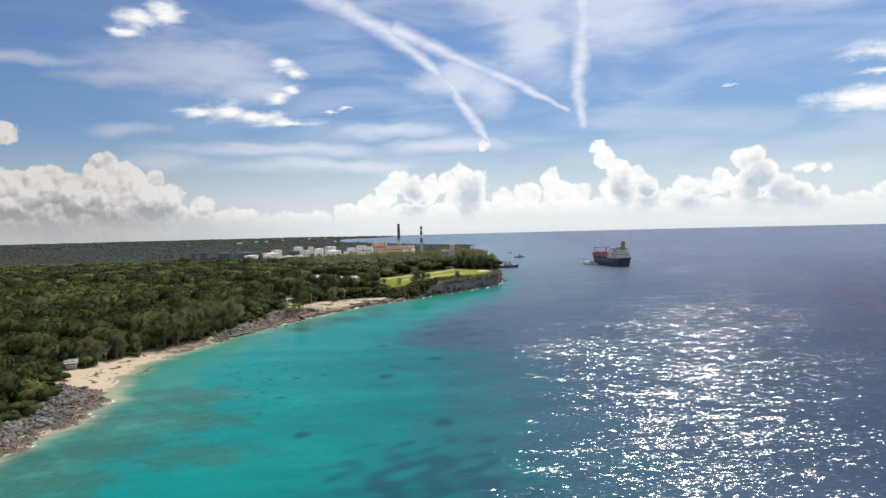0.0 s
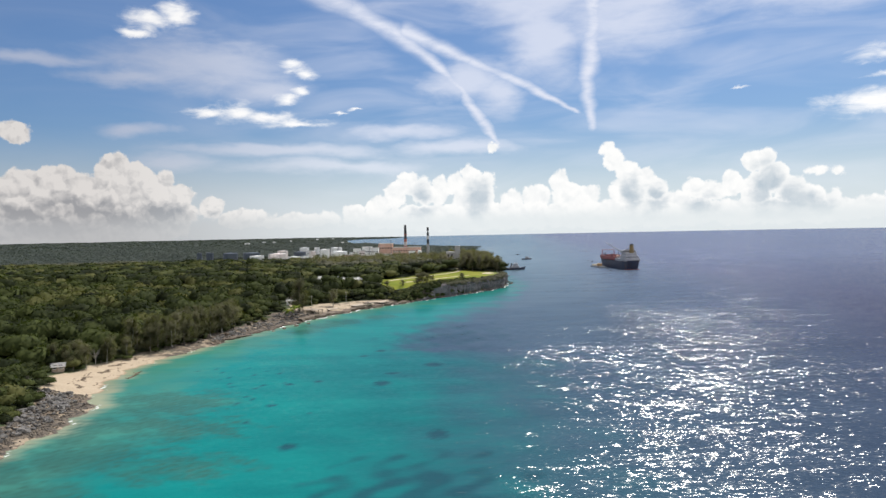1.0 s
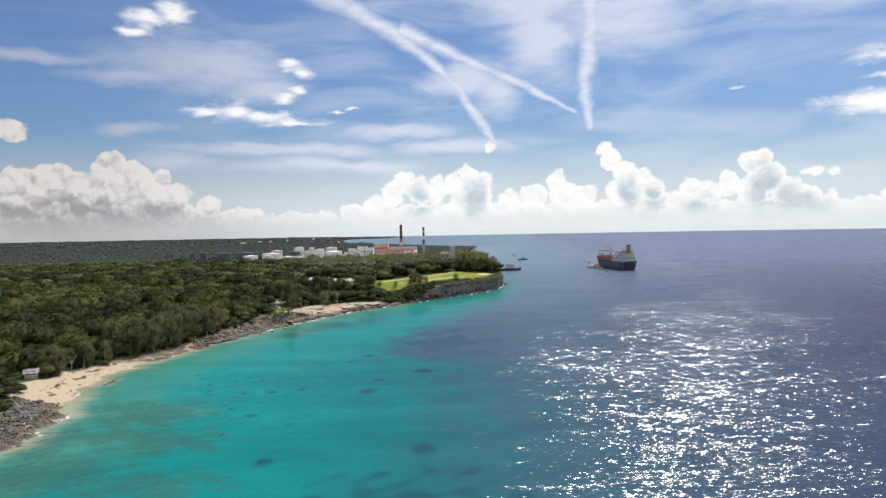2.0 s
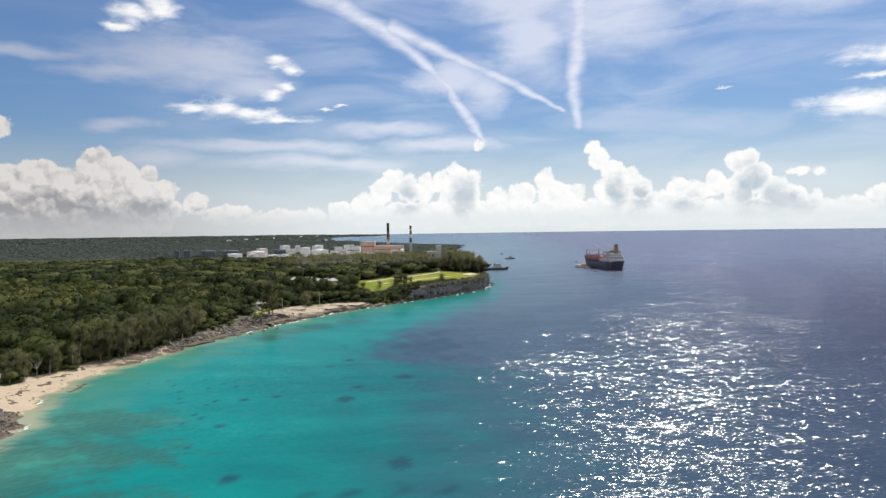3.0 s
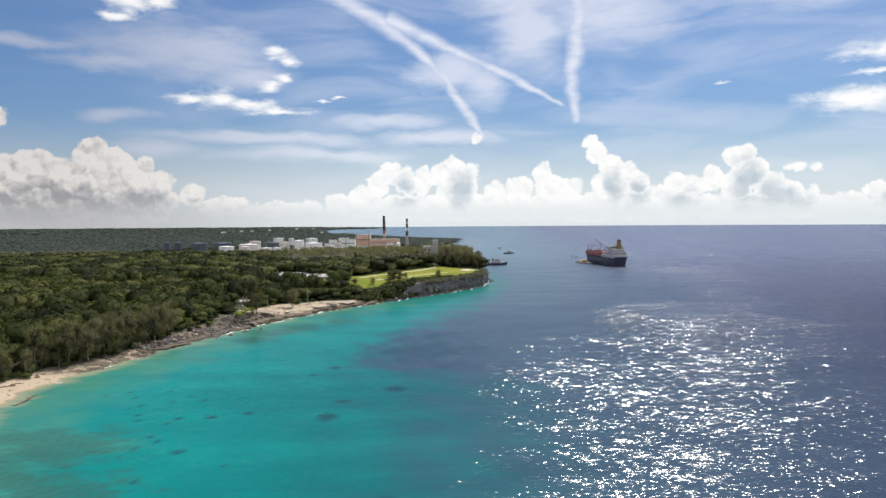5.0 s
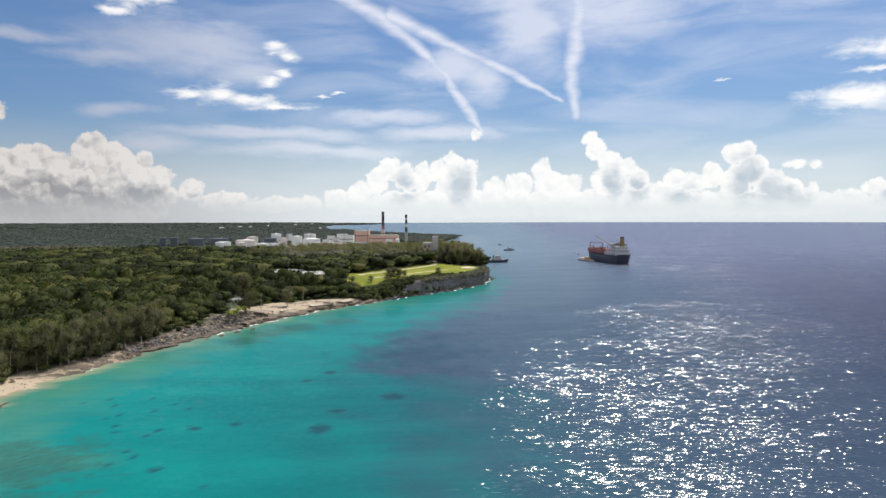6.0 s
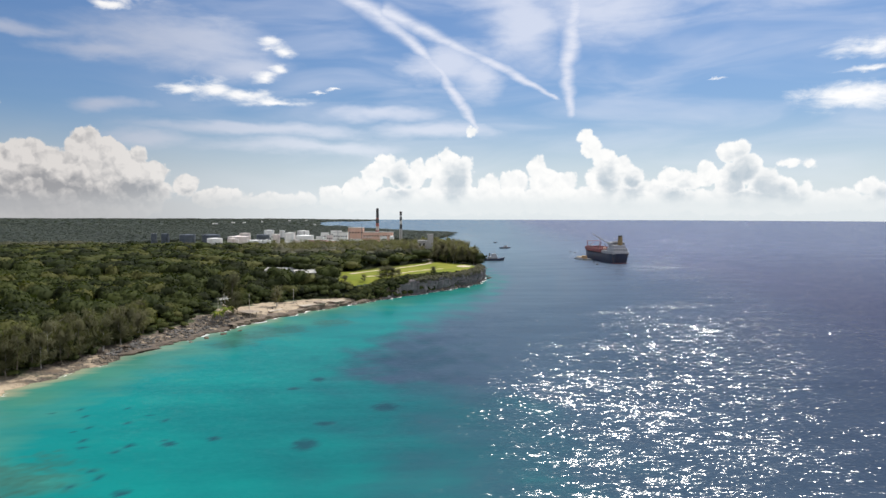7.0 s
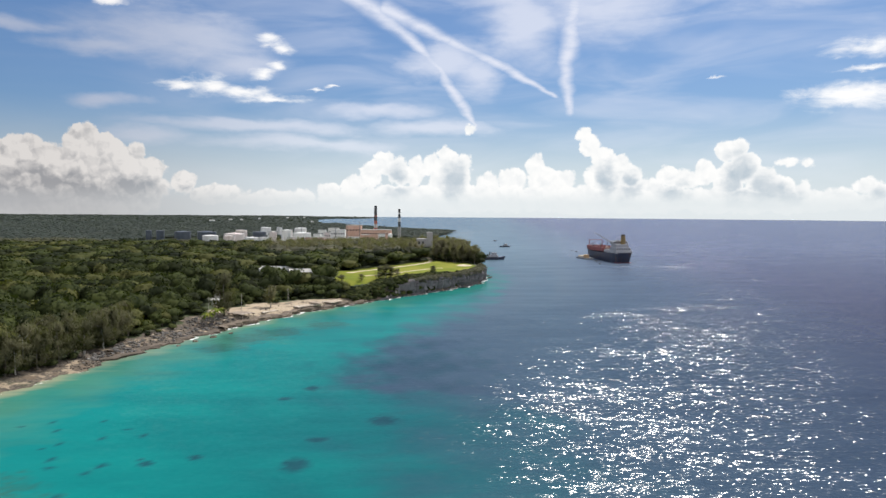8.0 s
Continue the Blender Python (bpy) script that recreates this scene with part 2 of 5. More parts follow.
def foliage(name, dark, light, dry, whole=0.5, through=0.24):
    """Leaves: every leaf clump and every plant in its own tone, some light through them."""
    m, t, p = material(name)
    island = node(t, "ShaderNodeNewGeometry").outputs["Random Per Island"]
    rnd = node(t, "ShaderNodeObjectInfo").outputs["Random"]
    tint = node(t, "ShaderNodeAttribute", attribute_name="tint").outputs["Fac"]
    plant = mth(t, "FRACT", mth(t, "ADD", rnd, tint))
    c = mixc(t, mth(t, "ADD", mth(t, "MULTIPLY", island, 0.5), mth(t, "MULTIPLY", plant, 0.5)), dark, light)
    c = mixc(t, mth(t, "MULTIPLY", step(t, plant, 0.72, 0.98), 0.7), c, dry)
    c = mixc(t, 1.0, c, mixc(t, step(t, plant, 0.05, 0.5), (1 - whole,) * 3, (1.0, 1.0, 1.0)), "MULTIPLY")
    put(t, p.inputs["Base Color"], c)
    put(t, p.inputs["Roughness"], 0.8)
    put(t, p.inputs["Specular IOR Level"], 0.12)
    tr = node(t, "ShaderNodeBsdfTranslucent", {0: mixc(t, 1.0, c, (1.1, 1.25, 0.6), "MULTIPLY")})
    mx = node(t, "ShaderNodeMixShader", {0: through, 1: p.outputs[0], 2: tr.outputs[0]})
    t.links.new(mx.outputs[0], t.nodes["Material Output"].inputs[0])
    return m


LEAF = foliage("leaf", (0.016, 0.025, 0.009), (0.083, 0.099, 0.026), (0.125, 0.12, 0.042))
NEEDLE = foliage("needle", (0.090, 0.090, 0.048), (0.165, 0.158, 0.090), (0.170, 0.157, 0.10), 0.2, 0.46)
DRY_NEEDLE = foliage("dry_needle", (0.125, 0.118, 0.070), (0.205, 0.190, 0.120), (0.22, 0.195, 0.135), 0.15, 0.48)
# dry olive scrub; its pale tone also imitates haze on far trees
SCRUB_AND_HAZE = foliage("dry_scrub_and_haze", (0.094, 0.094, 0.062), (0.148, 0.143, 0.096), (0.165, 0.148, 0.105), 0.1)
# far leaves: distance haze put into the colour, paler and greyer
HAZED_WOOD = foliage("hazed_leaf", (0.056, 0.069, 0.061), (0.074, 0.087, 0.076), (0.088, 0.097, 0.083), 0.06)
PALM = foliage("palm_leaf", (0.10, 0.15, 0.02), (0.28, 0.30, 0.05), (0.35, 0.30, 0.06))
BARK = surface("bark", (0.16, 0.13, 0.10), (0.24, 0.21, 0.18), 1.5, 0.9)
DEADWOOD = surface("deadwood", (0.38, 0.35, 0.31), (0.5, 0.47, 0.43), 1.5, 0.85)
ROCK = surface("grey_rock", (0.10, 0.092, 0.085), (0.26, 0.245, 0.228), 0.8, 0.9, bump=0.8, per_object=0.45, stain=(0.09, 0.08, 0.07))
LEDGE = surface("brown_rock", (0.10, 0.076, 0.056), (0.205, 0.158, 0.115), 0.9, 0.9, bump=0.8, per_object=0.3, stain=(0.07, 0.05, 0.038))
CLIFF = surface("cliff_rock", (0.115, 0.100, 0.103), (0.185, 0.167, 0.170), 0.35, 0.95, bump=0.8, stain=(0.075, 0.064, 0.064), depth=0.4)
WHITE = surface("white_paint", (0.84, 0.83, 0.80), (0.78, 0.77, 0.74), 0.4, 0.6, bump=0.1, stain=(0.70, 0.66, 0.60))
TANK_PINK = surface("pale_pink_paint", (0.74, 0.64, 0.60), (0.78, 0.70, 0.66), 0.3, 0.6, bump=0.1, stain=(0.55, 0.45, 0.40))
PINK = surface("rose_paint", (0.62, 0.36, 0.37), (0.68, 0.43, 0.43), 0.3, 0.7, bump=0.15, stain=(0.5, 0.3, 0.3))
TANK_DARK = surface("slate_paint", (0.06, 0.075, 0.10), (0.09, 0.105, 0.13), 0.3, 0.5, bump=0.1)
ORANGE = surface("terracotta_paint", (0.66, 0.40, 0.30), (0.72, 0.48, 0.38), 0.3, 0.75, bump=0.2, stain=(0.58, 0.36, 0.27))
CONCRETE = surface("concrete", (0.36, 0.35, 0.33), (0.46, 0.44, 0.42), 0.5, 0.9, bump=0.3, stain=(0.26, 0.25, 0.24))
ROOF = surface("pale_roofing", (0.50, 0.48, 0.45), (0.40, 0.39, 0.37), 0.6, 0.7, bump=0.2, stain=(0.40, 0.40, 0.39))
TIMBER = surface("weathered_timber", (0.32, 0.25, 0.19), (0.42, 0.35, 0.28), 1.5, 0.85, per_object=0.2)
DARK = surface("opening_shade", (0.015, 0.015, 0.017), (0.03, 0.03, 0.032), 1.0, 0.5, bump=0)
BLACK = surface("black_band", (0.025, 0.025, 0.028), (0.045, 0.043, 0.042), 0.5, 0.7, bump=0.1)
RED = surface("red_band", (0.42, 0.10, 0.07), (0.50, 0.16, 0.11), 0.4, 0.7, bump=0.1)
HULL = surface("dark_hull_paint", (0.022, 0.028, 0.055), (0.035, 0.042, 0.075), 0.25, 0.45, bump=0.1, stain=(0.10, 0.06, 0.045))
HULL_RED = surface("red_lead_paint", (0.17, 0.034, 0.036), (0.23, 0.055, 0.052), 0.3, 0.55, bump=0.1, stain=(0.22, 0.08, 0.05))
SHIP_WHITE = surface("ship_white", (0.36, 0.36, 0.385), (0.30, 0.30, 0.32), 0.4, 0.5, bump=0.05, stain=(0.26, 0.21, 0.18))
FUNNEL = surface("ochre_funnel", (0.20, 0.135, 0.05), (0.25, 0.17, 0.07), 0.5, 0.5, bump=0.05)
STEEL = surface("grey_steel", (0.18, 0.19, 0.20), (0.26, 0.26, 0.27), 0.6, 0.5, metal=0.3, bump=0.1)
GLASS = surface("dark_window", (0.02, 0.025, 0.03), (0.03, 0.035, 0.04), 0.5, 0.12, bump=0)
YELLOW = surface("yellow_paint", (0.46, 0.28, 0.12), (0.40, 0.25, 0.12), 0.5, 0.6, bump=0.05)
RUBBER = surface("black_rubber", (0.02, 0.02, 0.02), (0.03, 0.03, 0.03), 1.0, 0.8, bump=0.1)


def ground_material():
    """Sand by the water, weedy wrack, rubble, then dark leaf litter and scrub, by the weights in the mesh."""
    m, t, p = material("ground")
    xyz = node(t, "ShaderNodeTexCoord").outputs["Object"]
    w = node(t, "ShaderNodeSeparateColor", {0: node(t, "ShaderNodeAttribute", attribute_name="cover").outputs["Color"]}).outputs
    n1 = noise_tex(t, xyz, 0.12, 5.0, 0.6)
    n2 = noise_tex(t, xyz, 1.1, 5.0, 0.6)
    n3 = noise_tex(t, xyz, 0.02, 5.0, 0.6)
    soil = mixc(t, step(t, n2, 0.35, 0.7), (0.028, 0.040, 0.012), (0.075, 0.095, 0.03))
    soil = mixc(t, step(t, n3, 0.45, 0.7), soil, (0.055, 0.075, 0.028))
    sand = mixc(t, n2, (0.40, 0.31, 0.21), (0.51, 0.41, 0.295))
    wet = mixc(t, n2, (0.25, 0.18, 0.11), (0.34, 0.26, 0.17))
    rock = mixc(t, step(t, n2, 0.35, 0.65), (0.045, 0.037, 0.030), (0.155, 0.122, 0.09))
    rock = mixc(t, step(t, n1, 0.5, 0.65), rock, (0.145, 0.105, 0.07))
    rock = mixc(t, step(t, noise_tex(t, xyz, 0.28, 4.0, 0.6), 0.54, 0.62), rock, mixc(t, n2, (0.27, 0.205, 0.14), (0.40, 0.32, 0.225)))
    edge = mth(t, "MULTIPLY", mth(t, "SUBTRACT", n2, 0.5), 0.7)
    c = mixc(t, step(t, mth(t, "ADD", w[0], edge), 0.35, 0.65), soil, sand)
    c = mixc(t, step(t, mth(t, "ADD", w[1], edge), 0.35, 0.65), c, rock)
    c = mixc(t, step(t, mth(t, "ADD", w[2], edge), 0.35, 0.65), c, wet)
    put(t, p.inputs["Base Color"], c)
    put(t, p.inputs["Roughness"], 0.92)
    put(t, p.inputs["Normal"], node(t, "ShaderNodeBump", {"Height": n2, "Strength": 0.8, "Distance": 0.4}).outputs[0])
    return m


def lawn_material():
    m, t, p = material("lawn")
    xyz = node(t, "ShaderNodeTexCoord").outputs["Object"]
    n1, n2 = noise_tex(t, xyz, 0.06, 4.0, 0.6), noise_tex(t, xyz, 0.9, 5.0, 0.6)
    c = mixc(t, step(t, n1, 0.35, 0.65), (0.150, 0.185, 0.022), (0.25, 0.245, 0.042))
    c = mixc(t, mth(t, "MULTIPLY", step(t, n2, 0.5, 0.75), 0.5), c, (0.13, 0.17, 0.03))
    put(t, p.inputs["Base Color"], c)
    put(t, p.inputs["Roughness"], 0.95)
    put(t, p.inputs["Specular IOR Level"], 0.08)
    return m


def sea_material():
    """Wind waves at three sizes over water whose body colour follows its depth, its bed and, far out, a painted sky
    reflection.
    """
    m, t, p = material("sea")
    xyz = node(t, "ShaderNodeTexCoord").outputs["Object"]
    body = node(t, "ShaderNodeAttribute", attribute_name="body").outputs["Color"]
    foam_w = node(t, "ShaderNodeAttribute", attribute_name="foam").outputs["Fac"]
    turn = node(t, "ShaderNodeMapping", {"Vector": xyz, "Rotation": (0, 0, radians(-14)), "Scale": (0.48, 1.0, 1.0)}).outputs[0]
    slopes = None
    for size, much, detail in ((0.12, 0.25, 1.0), (0.36, 0.60, 1.5), (1.15, 1.25, 1.5), (2.8, 0.75, 1.0)):
        n = node(t, "ShaderNodeTexNoise", {"Vector": turn, "Scale": size, "Detail": detail, "Roughness": 0.6, "Distortion": 0.5}).outputs["Color"]
        n = vmt(t, "MULTIPLY", vmt(t, "SUBTRACT", n, (0.5, 0.57, 0.5)), (much * 0.84, much * 1.14, 0))
        slopes = n if slopes is None else vmt(t, "ADD", slopes, n)
    wind = node(t, "ShaderNodeAttribute", attribute_name="wind").outputs["Fac"]
    gust = mth(t, "MULTIPLY", wind, step(t, noise_tex(t, xyz, 0.022, 3.0, 0.6), 0.3, 0.7, 0.82, 1.12))
    slopes = vmt(t, "MULTIPLY", slopes, node(t, "ShaderNodeCombineXYZ", {0: gust, 1: gust}).outputs[0])
    facing = vmt(t, "NORMALIZE", vmt(t, "ADD", slopes, (0, 0, 1)))
    gentle = vmt(t, "NORMALIZE", vmt(t, "ADD", vmt(t, "MULTIPLY", slopes, (0.12, 0.12, 0)), (0, 0, 1)))
    patch = noise_tex(t, node(t, "ShaderNodeMapping", {"Vector": xyz, "Scale": (0.35, 1.0, 1.0)}).outputs[0], 0.05, 5.0, 0.6)
    c = mixc(t, 1.0, body, mixc(t, step(t, patch, 0.3, 0.7), (0.86, 0.88, 0.9), (1.12, 1.1, 1.08)), "MULTIPLY")
    lace = noise_tex(t, xyz, 0.7, 5.0, 0.7)
    f = step(t, mth(t, "ADD", foam_w, mth(t, "MULTIPLY", mth(t, "SUBTRACT", lace, 0.5), 1.6)), 0.55, 0.8)
    c = mixc(t, f, c, (0.75, 0.76, 0.74))
    deep = node(t, "ShaderNodeBsdfDiffuse", {"Color": c})
    skin = node(t, "ShaderNodeBsdfGlossy", {"Color": (0.95, 0.95, 0.95, 1), "Roughness": 0.125, "Normal": facing})
    mirror = mth(t, "MULTIPLY", node(t, "ShaderNodeFresnel", {"IOR": 1.33, "Normal": gentle}).outputs[0], mth(t, "SUBTRACT", 0.41, mth(t, "MULTIPLY", f, 0.6)))
    mx = node(t, "ShaderNodeMixShader", {0: mirror, 1: deep.outputs[0], 2: skin.outputs[0]})
    t.links.new(mx.outputs[0], t.nodes["Material Output"].inputs[0])
    return m


GROUND, LAWN, SEA = ground_material(), lawn_material(), sea_material()


# ---------- the lie of the land ----------
COAST_Y = [-600, 0, 100, 140, 169, 186, 203, 223, 245, 258, 272, 285, 297, 316, 330, 345, 367, 384, 405, 425, 452, 482, 508, 530, 557, 580, 620, 700, 800, 1000, 1250, 1500, 1600, 1650, 1750, 2000, 2600, 3300, 3700, 3900, 4300, 4500, 5200]
COAST_X = [-140, -105, -97, -94, -92, -94, -102, -107, -108, -105, -101, -96, -94, -88, -83, -78, -69, -61, -49, -34, -14, 10, 29, 41, 47, 48, 44, 34, 22, 0, 15, 60, 74, 60, -20, -150, -400, -520, -520, -330, -310, -700, -900]


def coast(y):
    """How far east the land reaches at y."""
    y = np.asarray(y, float)
    wob = 1.1 * np.sin(y * 0.31) + 0.8 * np.sin(y * 0.73 + 1.0) + 0.5 * np.sin(y * 1.71 + 2.0)
    return np.interp(y, COAST_Y, COAST_X) + wob * np.clip((700 - y) / 200, 0.3, 1)


def inland(x, y):
    """Metres inland from the water's edge (minus: out at sea)."""
    s = (coast(y + 4) - coast(y - 4)) / 8
    return (coast(y) - x) / np.sqrt(1 + np.clip(s, -1.2, 1.2) ** 2)


def hills(x, y):
    return np.sin(x * 0.011 + 1) * np.sin(y * 0.013 + 2) + 0.5 * np.sin(x * 0.031 + y * 0.023)


def height(x, y):
    x, y = np.asarray(x, float), np.asarray(y, float)
    d = inland(x, y)
    low = np.interp(d, [-60, -6, 0, 5, 12, 20, 60, 300, 1500], [-6, -1.0, 0, 0.8, 2.0, 3.2, 5.0, 7.0, 9.0])
    high = np.interp(d, [-60, -3, 0.5, 2.0, 3.0, 5, 15, 70, 300, 1500], [-8, -2, 0.3, 2.0, 7.2, 9.2, 9.7, 9.4, 7.5, 8.0])
    terrace = np.interp(d, [-60, -3, 0.5, 2.5, 4, 6, 24, 60, 300, 1500], [-7, -1.5, 0.1, 0.8, 2.2, 2.6, 3.6, 5.2, 7.0, 9.0])
    kt = np.clip((y - 352) / 14, 0, 1)
    low = low * (1 - kt) + terrace * kt
    k = np.clip((y - 428) / 40, 0, 1) * np.clip((1100 - y) / 300, 0, 1)
    k = k * k * (3 - 2 * k)
    z = low * (1 - k) + high * k
    drop = np.clip((y - 690) / 220, 0, 1)
    drop = drop * drop * (3 - 2 * drop)
    z = np.where(z > 0, z * (1 - 0.78 * drop), z)
    return z + hills(x, y) * np.clip((d - 40) / 150, 0, 1) * 1.2


def hz(x, y):
    return float(height(x, y))


def cells(spans):
    """Steps along one axis: (from, to, step) spans, then growing outwards to both ends."""
    out = []
    for a, b, s in spans:
        out += list(np.arange(a, b, s))
    lo, hi, g = out[0], out[-1], 6.0
    up, down = [], []
    while hi < 4950:
        hi += g
        up.append(hi)
        lo -= g
        down.append(lo)
        g *= 1.17
    return np.array(down[::-1] + out + up)


def sheet(name, xs, ys, z_of, keep, material_, attributes):
    """One sheet over a grid, trimmed to a round edge; keep: which corners belong to it."""
    gx, gy = np.meshgrid(xs, ys)
    r = np.maximum(np.hypot(gx, gy - 40), 1)
    k = np.minimum(1, 4880 / r)
    gx, gy = gx * k, (gy - 40) * k + 40
    gz = z_of(gx, gy)
    ny, nx = gx.shape
    idx = np.arange(nx * ny).reshape(ny, nx)
    ok = keep(gx, gy)
    use = ok[:-1, :-1] | ok[1:, :-1] | ok[:-1, 1:] | ok[1:, 1:]
    quads = np.stack([idx[:-1, :-1], idx[:-1, 1:], idx[1:, 1:], idx[1:, :-1]], -1)[use]
    used, inv = np.unique(quads, return_inverse=True)
    co = np.stack([gx, gy, gz], -1).reshape(-1, 3)[used]
    me = bpy.data.meshes.new(name)
    mesh_fill(me, co, inv.reshape(-1, 4))
    for key, values in attributes(co[:, 0], co[:, 1]).items():
        if values.ndim == 2:
            a = me.attributes.new(key, "FLOAT_COLOR", "POINT")
            a.data.foreach_set("color", np.ascontiguousarray(values, np.float32).ravel())
        else:
            a = me.attributes.new(key, "FLOAT", "POINT")
            a.data.foreach_set("value", np.ascontiguousarray(values, np.float32))
    me.materials.append(material_)
    me.shade_smooth()
    return new(name, me)


def mesh_fill(me, co, faces):
    n, k = faces.shape
    me.vertices.add(len(co))
    me.vertices.foreach_set("co", np.ascontiguousarray(co, np.float32).ravel())
    me.loops.add(n * k)
    me.loops.foreach_set("vertex_index", np.ascontiguousarray(faces, np.int32).ravel())
    me.polygons.add(n)
    me.polygons.foreach_set("loop_start", np.arange(0, n * k, k, dtype=np.int32))
    me.update(calc_edges=True)


def wave_sum(x, y, size, seed):
    """Smooth, aperiodic-looking variation of about -1 to 1, from a few crossed waves."""
    rng = np.random.default_rng(seed)
    v = 0
    for i in range(7):
        a, f = rng.uniform(0, 2 * np.pi), rng.uniform(0.6, 1.9) / size
        v = v + np.sin((x * np.cos(a) + y * np.sin(a)) * f * 6.28 + rng.uniform(0, 6.28)) / 3.2
    return v


def ground_cover(x, y):
    d = inland(x, y)
    beach = np.interp(y, [90, 195, 205, 215, 240, 262, 278, 300, 360, 380, 430, 440], [0.1, 0.1, 0.9, 1, 0.9, 0.55, 0.3, 0.25, 0.2, 0.66, 0.62, 0.1])
    wid = np.interp(y, [90, 165, 190, 205, 214, 226, 240, 262, 285, 300, 330, 352, 362, 385, 408, 425, 440, 460], [12, 14, 15.5, 15.5, 15.5, 13.5, 11.5, 10.5, 11, 11, 15, 16, 21, 25, 21.5, 14, 7, 2])
    wid = wid + wave_sum(x, y, 14, 3) * 1.5
    strand = np.clip((wid - d) / 2 + 0.5, 0, 1)
    strand = strand * (y < 1650)
    rubble = strand * (1 - beach) + strand * 0.5 * (1 - 0.8 * beach) * np.clip(wave_sum(x, y, 9, 5), 0, 1)
    wetness = np.clip((1.6 - d) / 1.5, 0, 1) * beach
    z = np.zeros_like(d)
    return {"cover": np.stack([strand * beach, np.clip(rubble, 0, 1), wetness, z + 1], -1)}


ground = sheet("ground", cells([(-300, -130, 5.0), (-130, 62, 1.6)]), cells([(90, 440, 1.6), (440, 640, 2.0)]), height,
               lambda x, y: inland(x, y) > -5, GROUND, ground_cover)
tagged(ground, "sandy and wooded low coast with a rocky shore", "ground", kind="structure")

# ---------- the sea ----------
EDGE_Y = [0, 100, 190, 240, 258, 266, 284, 316, 348, 391, 430, 476, 520, 560, 5000]
EDGE_X = [14, 14, 17, 18, 8, -16, -14, -12, 0, 14, 28, 42, 52, 56, 56]
EDGE_W = [80, 80, 80, 70, 56, 26, 26, 28, 34, 40, 36, 30, 26, 24, 24]
REEFS = [(-19, 211, 2.6, 3.5), (-1, 159, 2.4, 3.6), (-33, 152, 1.9, 2.4), (-4, 238, 3.0, 3.5), (-25, 266, 2.0, 2.4), (-30, 256, 1.6, 1.6), (-17, 225, 2.2, 1.6), (-39, 215, 1.2, 1.5), (-47, 212, 1.3, 1.6), (-55, 211, 1.0, 1.2), (-46, 187, 1.3, 1.7)]
SPOTS = [(-71, 220), (-69, 223), (-66, 214), (-64, 210), (-78, 237), (-74, 231), (-83, 234), (-56, 197), (-53, 194), (-49, 214), (-56, 190), (-48, 171), (-34, 179), (-56, 207), (-62, 226), (-59, 232), (-67, 238), (-54, 228)]


